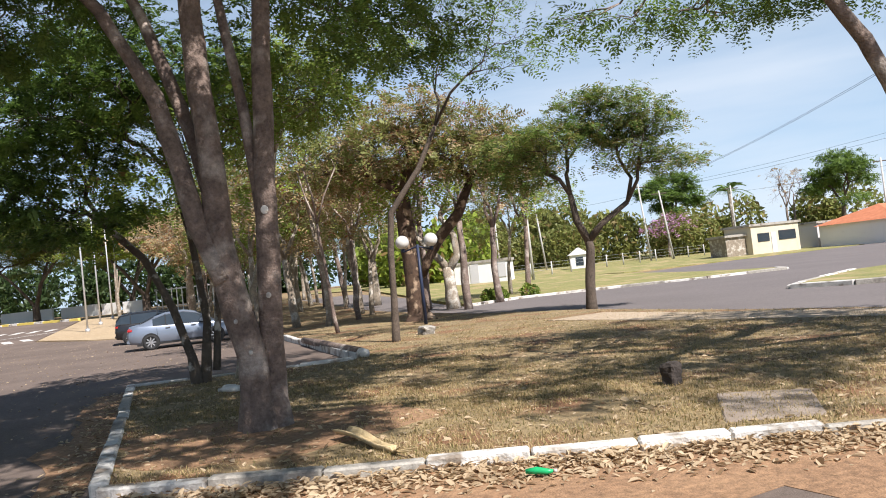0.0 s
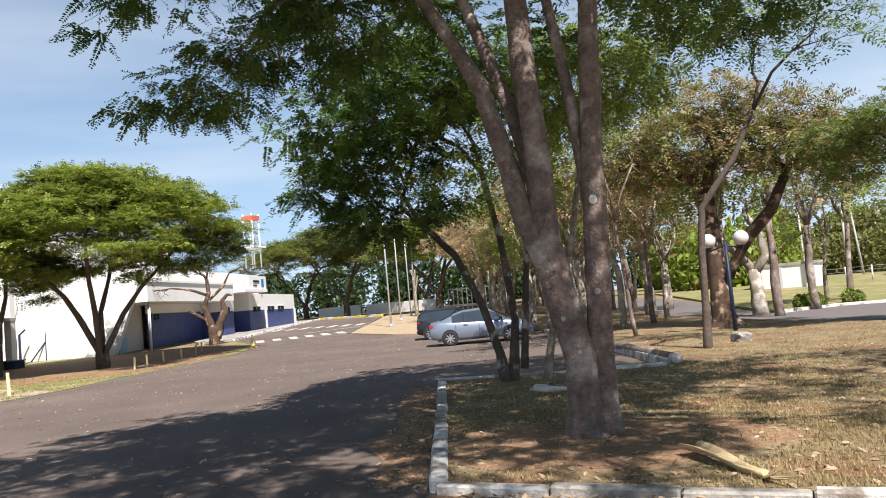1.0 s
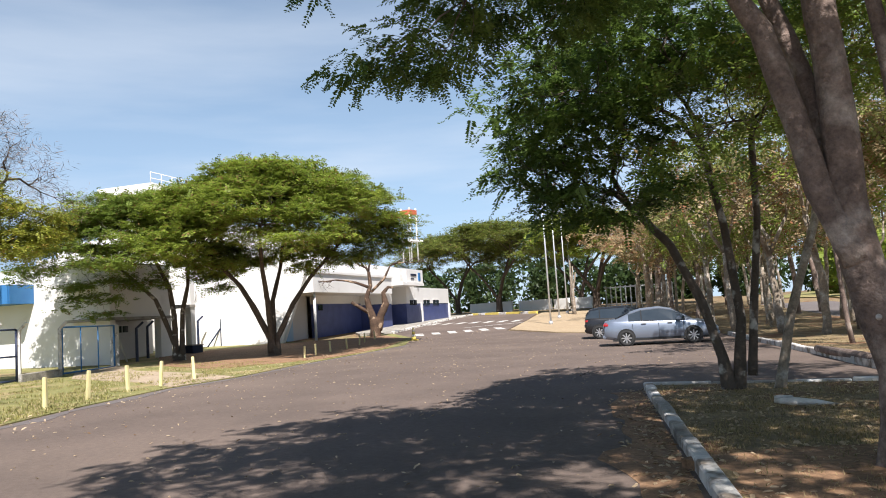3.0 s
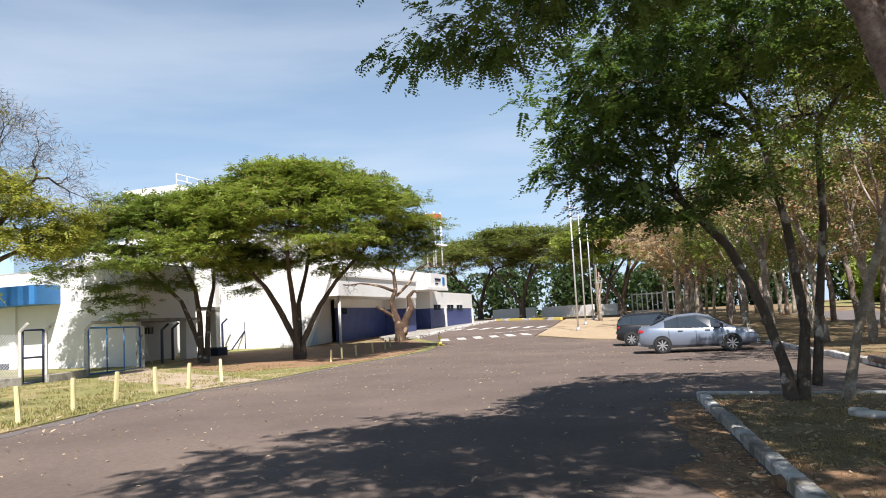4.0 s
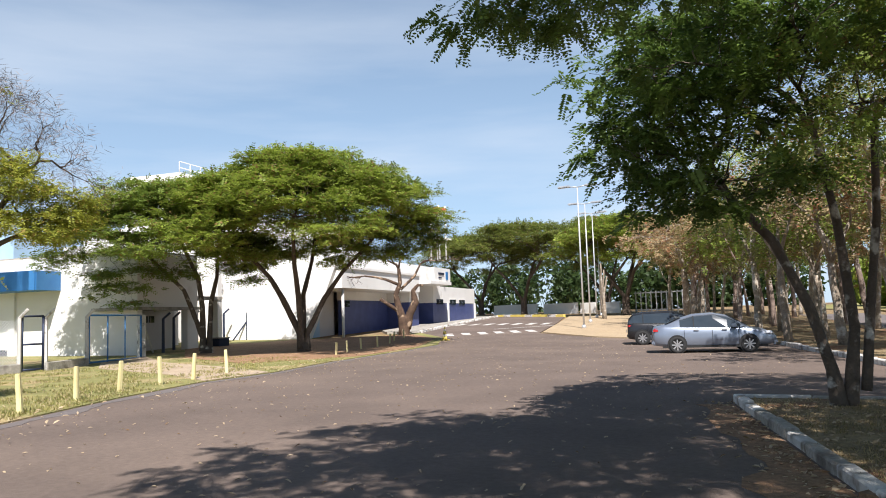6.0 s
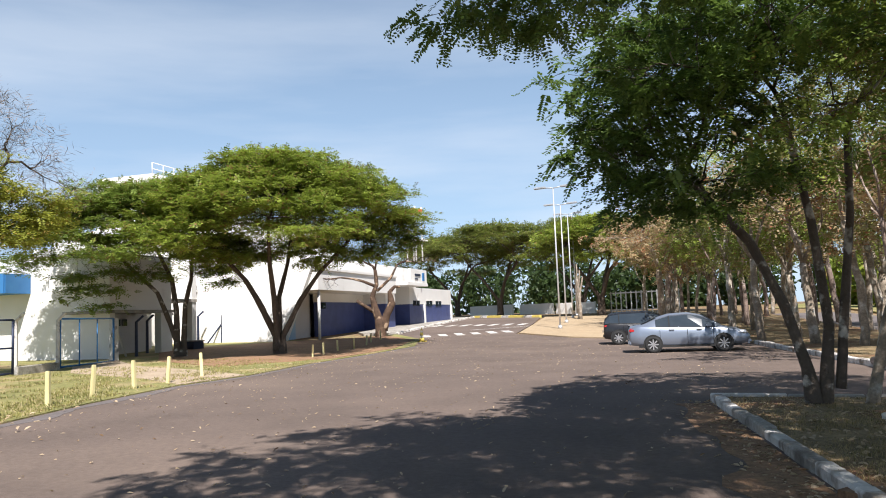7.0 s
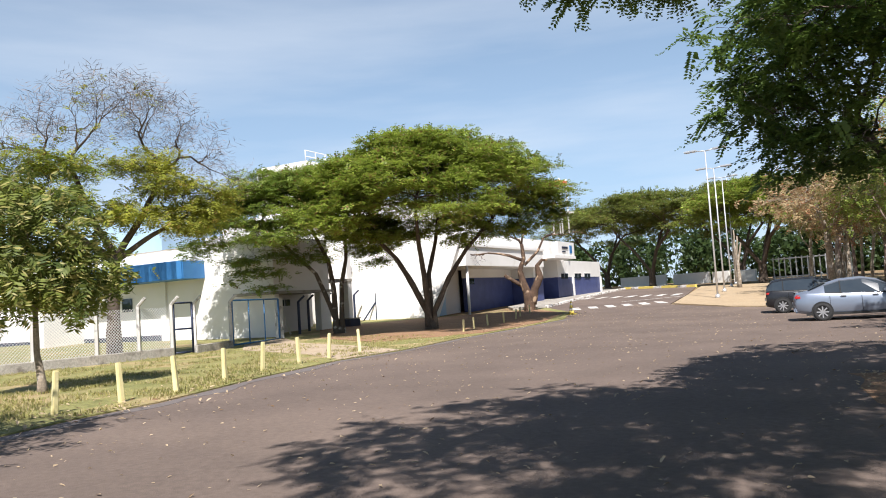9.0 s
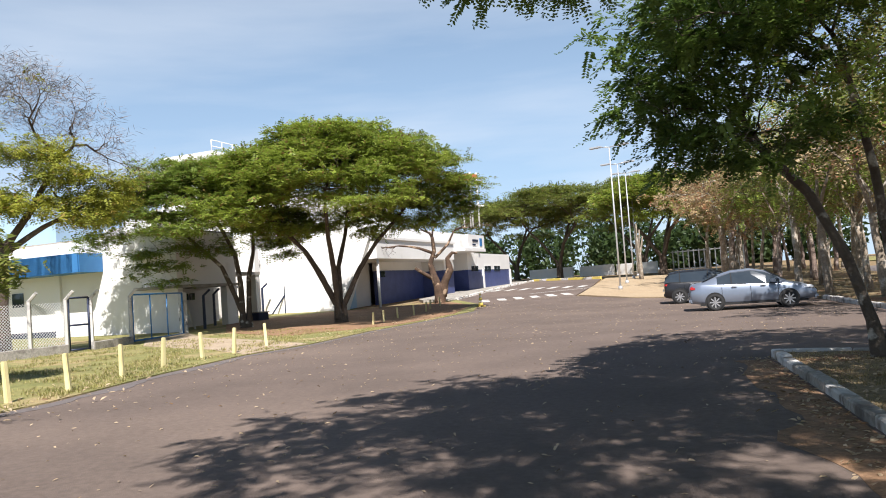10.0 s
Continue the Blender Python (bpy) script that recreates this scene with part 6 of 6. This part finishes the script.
CHAR = surface("charred_wood", (0.025, 0.02, 0.018), (0.07, 0.055, 0.045), 0.95, 8, 40, 1.0)
lump("tree_stump", (1.72, 9.2, 0.06), (0.20, 0.18, 0.27), "small blackened tree stump in the dry grass", "stump", CHAR, 3)
lump("stone_block", (-1.95, 20.6, 0.05), (0.55, 0.35, 0.25), "pale broken concrete block lying on the grass", "stone", CONCRETE, 5)
lump("stone", (-4.56, 13.0, 0.05), (0.22, 0.16, 0.12), "white stone on the grass", "stone", KERB_WHITE, 6)
SLAB_STONE = surface("earthy_concrete", (0.20, 0.155, 0.12), (0.33, 0.27, 0.22), 0.92, 2.0, 40, 0.6, stain=(0.13, 0.10, 0.075), stain_at=(0.5, 0.68), stain_scale=1.9)
slab_ob = part("concrete_slab", prism([(1.66, 7.12), (2.46, 7.05), (2.78, 8.15), (1.95, 8.38)], 0.05, 0.105, bevel=0.015), SLAB_STONE)
tagged(slab_ob, "worn flat concrete cover slab beside the kerb", "slab")
log = thing("fallen_log", (0, 0, 0), "grey fallen log with a cut white end", "log")
tube("log", [(-5.6, 22.2, 0.17), (-4.6, 20.0, 0.17), (-3.6, 17.8, 0.16), (-2.95, 16.4, 0.16)], [0.08, 0.11, 0.11, 0.11], BARK, log, 9)
tube("cut_end", [(-2.97, 16.44, 0.16), (-2.82, 16.1, 0.16)], [0.105, 0.10], KERB_WHITE, log, 9, "whitewashed end")
SHEATH = surface("dry_sheath", (0.42, 0.31, 0.16), (0.62, 0.49, 0.29), 0.8, 4, 40, 0.5)
sheath = thing("palm_sheath", (0, 0, 0), "curled dry palm sheath lying on the grass", "sheath")
sv, sf = [], []
for i in range(9):
    t = i / 8
    c = Vector((-1.72, 8.05, 0.13)).lerp(Vector((-1.10, 7.18, 0.10)), t)
    w = 0.085 * (1 - t * 0.75) + 0.012
    for j in range(6):
        u = j / 5 * 2 - 1
        sv.append(c + Vector((0.81, 0.58, 0)) * u * w + Vector((0, 0, 0.06 * u * u + 0.02 * math.sin(6 * t))))
for i in range(8):
    for j in range(5):
        sf.append((i * 6 + j, i * 6 + j + 1, (i + 1) * 6 + j + 1, (i + 1) * 6 + j))
sh = new("sheath_blade", mesh_from("sheath_blade", sv, sf, SHEATH, True))
sh.parent = sheath
sol = sh.modifiers.new("thick", "SOLIDIFY")
sol.thickness = 0.012
for k in range(5):
    tube("frayed_end", [(-1.12, 7.2, 0.1), (-1.06 + k * 0.05, 7.0 - 0.03 * k, 0.16 + 0.03 * (k % 3))], [0.012, 0.003], SHEATH, sheath, 4)
white_sheath = tube("palm_sheath", [(-4.6, 12.6, 0.15), (-4.35, 12.62, 0.14), (-4.1, 12.7, 0.12), (-3.85, 12.72, 0.1)], [0.03, 0.06, 0.04, 0.008], KERB_WHITE, None, 6)
tagged(white_sheath, "bleached curled palm sheath on the grass", "sheath")
GREEN_PLASTIC = surface("green_plastic", (0.01, 0.30, 0.10), (0.02, 0.42, 0.15), 0.35, 6, 40, 0.0)
bottle = thing("plastic_bottle", (0.08, 6.3, 0.03), "crushed green plastic bottle in the gutter", "bottle")
tube("body", [(-0.1, 0.02, 0.03), (-0.02, 0.0, 0.035), (0.06, -0.02, 0.025), (0.1, -0.03, 0.03)], [0.018, 0.028, 0.022, 0.010], GREEN_PLASTIC, bottle, 8)
tube("cap", [(0.1, -0.03, 0.03), (0.125, -0.035, 0.03)], 0.014, ROAD_PAINT, bottle, 8)


twig = thing("fallen_twig", (-9.7, 17.8, 0.0), "dry fallen twig lying on the asphalt", "twig")
for k in range(6):
    a = k * 1.3
    tube("sprig", [(0, 0, 0.03), (0.16 * math.cos(a), 0.16 * math.sin(a), 0.07), (0.33 * math.cos(a + 0.3), 0.33 * math.sin(a + 0.3), 0.03 + 0.02 * (k % 3))], [0.012, 0.009, 0.004], TWIG, twig, 4)


# ---------- houses, fence and wires across the side road ----------
def house(name, label, corners, z1, wall, windows=(), roof=None, over=0.3):
    ob = thing(name, (0, 0, 0), label, "house")
    z = min(ground_z(*c) for c in corners) - 0.2
    part("wall", prism(corners, z, z1), wall, ob)
    c = [Vector(p) for p in corners]
    mid = sum(c, Vector((0, 0))) / 4
    out = [mid + (p - mid) * (1 + over / (p - mid).length) for p in c]
    if roof == "hip":
        rv = [(p.x, p.y, z1 - 0.05) for p in out] + [(*(mid + (out[0] - out[1]) * 0.22), z1 + 1.5), (*(mid - (out[0] - out[1]) * 0.22), z1 + 1.5)]
        r = new("roof", mesh_from("roof", rv, [(0, 1, 5, 4), (1, 2, 5), (2, 3, 4, 5), (3, 0, 4), (3, 2, 1, 0)], ROOF_TILE))
        r.parent = ob
        tagged(r, "red clay tile hip roof")
    else:
        part("roof", prism([(p.x, p.y) for p in out], z1, z1 + 0.22), CONCRETE, ob)
    f = (c[1] - c[0])
    n = Vector((f.y, -f.x)).normalized()
    for u0, u1, w0, w1, m, what in windows:
        p, q = c[0] + f * u0 + n * 0.02, c[0] + f * u1 + n * 0.02
        part(what, prism([p - n * 0.03, q - n * 0.03, q + n * 0.03, p + n * 0.03], z + 0.2 + w0, z + 0.2 + w1), m, ob)
    return ob


house("gate_house", "small cream gatehouse with flat roof", [(24.6, 74.5), (30.2, 77.6), (28.6, 80.5), (23.0, 77.4)], 2.9, CREAM, [(0.12, 0.36, 1.2, 2.0, GLASS_DARK, "window"), (0.56, 0.92, 1.2, 2.1, GLASS_DARK, "window"), (0.4, 0.5, 0, 2.0, GREY_OR_SHADED_WALL, "door")])
house("shed", "brown wooden shed beside the gatehouse", [(22.1, 74.2), (24.5, 75.2), (23.6, 77.4), (21.2, 76.4)], 2.1, BARK_PALE)
house("white_hut", "plain white hut with one small window", [(33.2, 80.6), (36.6, 83.4), (34.8, 85.6), (31.4, 82.8)], 2.6, GREY_OR_SHADED_WALL, [(0.45, 0.98, 0.0, 2.4, WHITE_WALL, "wall_panel"), (0.66, 0.86, 1.5, 1.9, GLASS_DARK, "window")])
house("bungalow", "white bungalow with red tiled roof", [(37.0, 72.0), (49.0, 80.0), (44.5, 86.7), (32.6, 78.7)], 2.3, WHITE_WALL, [(0.1, 0.22, 1.0, 2.0, GLASS_DARK, "window"), (0.4, 0.5, 1.0, 2.0, GLASS_DARK, "window")], "hip", 0.6)
house("kiosk", "low white kiosk with louvred end", [(-3.2, 66.0), (1.3, 65.0), (1.9, 68.0), (-2.6, 69.0)], 2.25, WHITE_WALL, [(0.82, 0.97, 0.5, 1.7, GREY_OR_SHADED_WALL, "louvre"), (0.3, 0.46, 0.0, 1.9, GREY_OR_SHADED_WALL, "door")], over=0.15)
shrine = thing("roadside_shrine", (9.2, 82.0, ground_z(9.2, 82)), "small white roadside shrine with pitched roof", "shrine")
part("body", box(-0.9, 0.9, -0.7, 0.7, 0, 1.5, 0.03), WHITE_WALL, shrine)
part("roof", prism([(-1.1, 1.45), (1.1, 1.45), (0, 2.2)], -0.9, 0.9), WHITE_WALL, shrine)
shrine.children[-1].matrix_basis = Matrix.Rotation(math.pi / 2, 4, "X")
# closed front: a dark panel imitates the shaded hollow by colour
part("opening", box(-0.4, 0.4, -0.74, -0.69, 0.3, 1.2), GLASS_DARK, shrine)
far_post = thing("fence_post", (0, 0, 0), "pale leaning wooden fence post", "post", "far fence posts")
tube("post", [(0, 0, -0.1), (0, 0, 1.25)], [0.07, 0.06], PALE_POST, far_post, 6)
frng = random.Random(6)
fence_line = [(1.5 + i * 2.0, 67.5 + i * 1.05 + 8 * math.sin(i * 0.16)) for i in range(12)]
for i, (x, y) in enumerate(fence_line):
    m = pose(x, y, ground_z(x, y), frng.uniform(-4, 4), frng.uniform(-5, 5), 0)
    if i:
        copy_thing(far_post, m)
    else:
        far_post.matrix_world = m
wire_fence = thing("fence_wire", (0, 0, 0), "sagging fence wire between the far posts", "wire")
for h in (0.5, 0.85, 1.15):
    tube("strand", [(x, y, ground_z(x, y) + h) for x, y in fence_line], 0.012, GALV, wire_fence, 3)


def utility_pole(x, y, high, lean=(0, 0), arm=True):
    z = ground_z(x, y)
    ob = thing("utility_pole", (x, y, z), "weathered concrete utility pole", "pole", "utility poles")
    tube("pole", [(0, 0, -0.2), (lean[0], lean[1], high)], [0.12, 0.08], PALE_POST, ob, 8)
    if arm:
        tube("crossarm", [(-0.8 + lean[0], lean[1], high - 0.35), (0.8 + lean[0], lean[1], high - 0.35)], 0.06, BARK_DARK, ob, 5)
    return ob


for x, y, h, l in [(3.2, 62, 8.5, (0, 0)), (6.2, 88, 8, (-0.6, 0)), (17.5, 86, 8.5, (-0.5, 0)), (19.5, 84, 7.5, (-0.8, 0)), (27.5, 88, 7.5, (0, 0)), (41, 82, 8.5, (0, 0)), (48, 78, 9, (0, 0)), (1.0, 90, 8, (0, 0))]:
    utility_pole(x, y, h, l)
wires = thing("overhead_wires", (0, 0, 0), "thin overhead wires across the sky", "wire")
for (a, b, sag) in [((60, 52, 13.5), (17.0, 86, 8.1), 1.2), ((60, 53, 14.3), (17.4, 86.4, 8.4), 1.2), ((26, 20, 13.2), (17.0, 86, 8.3), 1.4), ((26.5, 20, 13.6), (17.5, 86, 8.5), 1.4), ((17.0, 86, 8.1), (27.5, 88, 7.1), 0.3), ((17.0, 86, 8.1), (6, 88, 7.6), 0.3), ((27.5, 88, 7.2), (48, 78, 8.6), 0.5)]:
    pts = []
    for i in range(13):
        t = i / 12
        p = Vector(a).lerp(Vector(b), t)
        p.z -= sag * 4 * t * (1 - t)
        pts.append(p)
    tube("wire", pts, 0.011, BLACK_TRIM, wires, 4)
utility_pole(60, 52, 14.5)
utility_pole(26.2, 20, 14.0)

# ---------- grass, litter ----------
def inside(poly, x, y):
    hit = False
    for (x0, y0), (x1, y1) in zip(poly, poly[1:] + poly[:1]):
        if (y0 > y) != (y1 > y) and x < (x1 - x0) * (y - y0) / (y1 - y0) + x0:
            hit = not hit
    return hit


def blades(name, n, poly, box_, lift, high, wide, material, seed, label, near=None, patch=0.0):
    """Grass blades, thicker near a point."""
    rng = np.random.default_rng(seed)
    quads = []
    x0, x1, y0, y1 = box_
    count = 0
    while count < n:
        x, y = rng.uniform(x0, x1), rng.uniform(y0, y1)
        if not inside(poly, x, y):
            continue
        if near is not None and rng.random() > 1 / (1 + (math.hypot(x - near[0], y - near[1]) / near[2]) ** 2):
            continue
        if patch and noise.noise(Vector((x * 0.7, y * 0.7, seed))) < patch * rng.uniform(-1, 1):
            continue
        if name == "dry_grass" and ((x + 2.7) / 1.9) ** 2 + ((y - 8.7) / 1.3) ** 2 < 1 and rng.random() > 0.2:
            continue
        count += 1
        z = ground_z(x, y) + lift
        for k in range(3):
            a = rng.uniform(0, 6.28)
            h = high * rng.uniform(0.4, 1.3)
            t = rng.uniform(0.3, 1.6)
            d = np.array((math.cos(a) * t, math.sin(a) * t, 1.0))
            d *= h / np.linalg.norm(d)
            s = np.array((-math.sin(a), math.cos(a), 0)) * wide * rng.uniform(0.6, 1.3)
            b = np.array((x + rng.normal(0, 0.03), y + rng.normal(0, 0.03), z))
            quads += [b - s, b + s, b + d + s * 0.25, b + d - s * 0.25]
    return tagged(new(name, quad_mesh(name, np.array(quads), material)), label, "grass", kind="stuff")


blades("dry_grass", 34000, ISLAND, (-7.2, 9, 6.8, 28), 0.08, 0.04, 0.0045, STRAW, 1, "short dry straw-coloured grass", (0, 8, 5), 0.6)
blades("lawn_grass", 11000, VERGE, (-32, -15, 2, 24), 0.04, 0.07, 0.011, STRAW_GREEN, 2, "thin sunlit lawn grass", (-17, 9, 9), 0.2)


def litter(name, n, place, size, material, seed, label, category="leaves"):
    """Curled fallen leaves lying on the ground."""
    rng = np.random.default_rng(seed)
    quads = []
    for _ in range(n):
        x, y, z = place(rng)
        a, s = rng.uniform(0, 6.28), size * rng.uniform(0.5, 1.3)
        u = np.array((math.cos(a), math.sin(a), rng.normal(0, 0.25))) * s
        v = np.array((-math.sin(a), math.cos(a), rng.normal(0, 0.3))) * s * rng.uniform(0.3, 0.5)
        c = np.array((x, y, z + s * 0.25))
        w = np.array((0, 0, s * rng.uniform(0.05, 0.3)))
        j, k = rng.uniform(0.15, 0.5, 2)
        quads += [c - u, c - u * j + v + w, c + u * k + v * 0.8 + w, c + u]
        quads += [c - u, c + u, c + u * j - v * 0.85 + w, c - u * k - v + w]
    return tagged(new(name, quad_mesh(name, np.array(quads), material)), label, category, kind="stuff")


def gutter(rng):
    x = rng.uniform(-3.4, 9)
    d = abs(rng.normal(0, 0.3))
    return x, 6.76 - d - 0.012 * max(0, x), 0.004 + rng.uniform(0, 0.06) * max(0.1, 1 - d * 2.2)


def on_island(rng):
    while True:
        x, y = rng.uniform(-7, 7), 6.9 + abs(rng.normal(0, 7))
        if inside(ISLAND, x, y):
            return x, y, 0.085


def on_road(rng):
    while True:
        x, y = rng.uniform(-30, -3), rng.uniform(3, 45)
        if inside([(p[0], p[1]) for p in W_LEFT] + [(-26, 42), (-13, 37), (-8.5, 30), (-7.3, 15), (-3.7, 7), (0, 6), (0, -10)], x, y):
            return x, y, ground_z(x, y) + 0.004


def by_left_kerb(rng):
    t = rng.uniform(0, 1)
    return -3.75 - 3.5 * t - abs(rng.normal(0, 0.3)), 7.0 + 8.0 * t, 0.004


def verge_edge(rng):
    i = rng.integers(2, len(W_LEFT) - 2)
    a, b = W_LEFT[i], W_LEFT[i + 1]
    t = rng.uniform(0, 1)
    x, y = a[0] + (b[0] - a[0]) * t - rng.normal(0.4, 1.0), a[1] + (b[1] - a[1]) * t + rng.normal(0, 0.4)
    return x, y, ground_z(x, y) + 0.045


litter("gutter_leaves", 7500, gutter, 0.042, LITTER, 11, "thick drift of dry leaves in the gutter")
litter("island_leaves", 5200, on_island, 0.04, LITTER, 12, "scattered dry leaves on the grass")
litter("road_leaves", 2600, on_road, 0.03, LITTER, 13, "scattered pale leaves on the asphalt")
litter("kerb_leaves", 500, by_left_kerb, 0.04, LITTER, 14, "dry leaves along the kerb")
litter("verge_leaves", 600, verge_edge, 0.05, LITTER, 15, "dry leaves along the lawn edge")
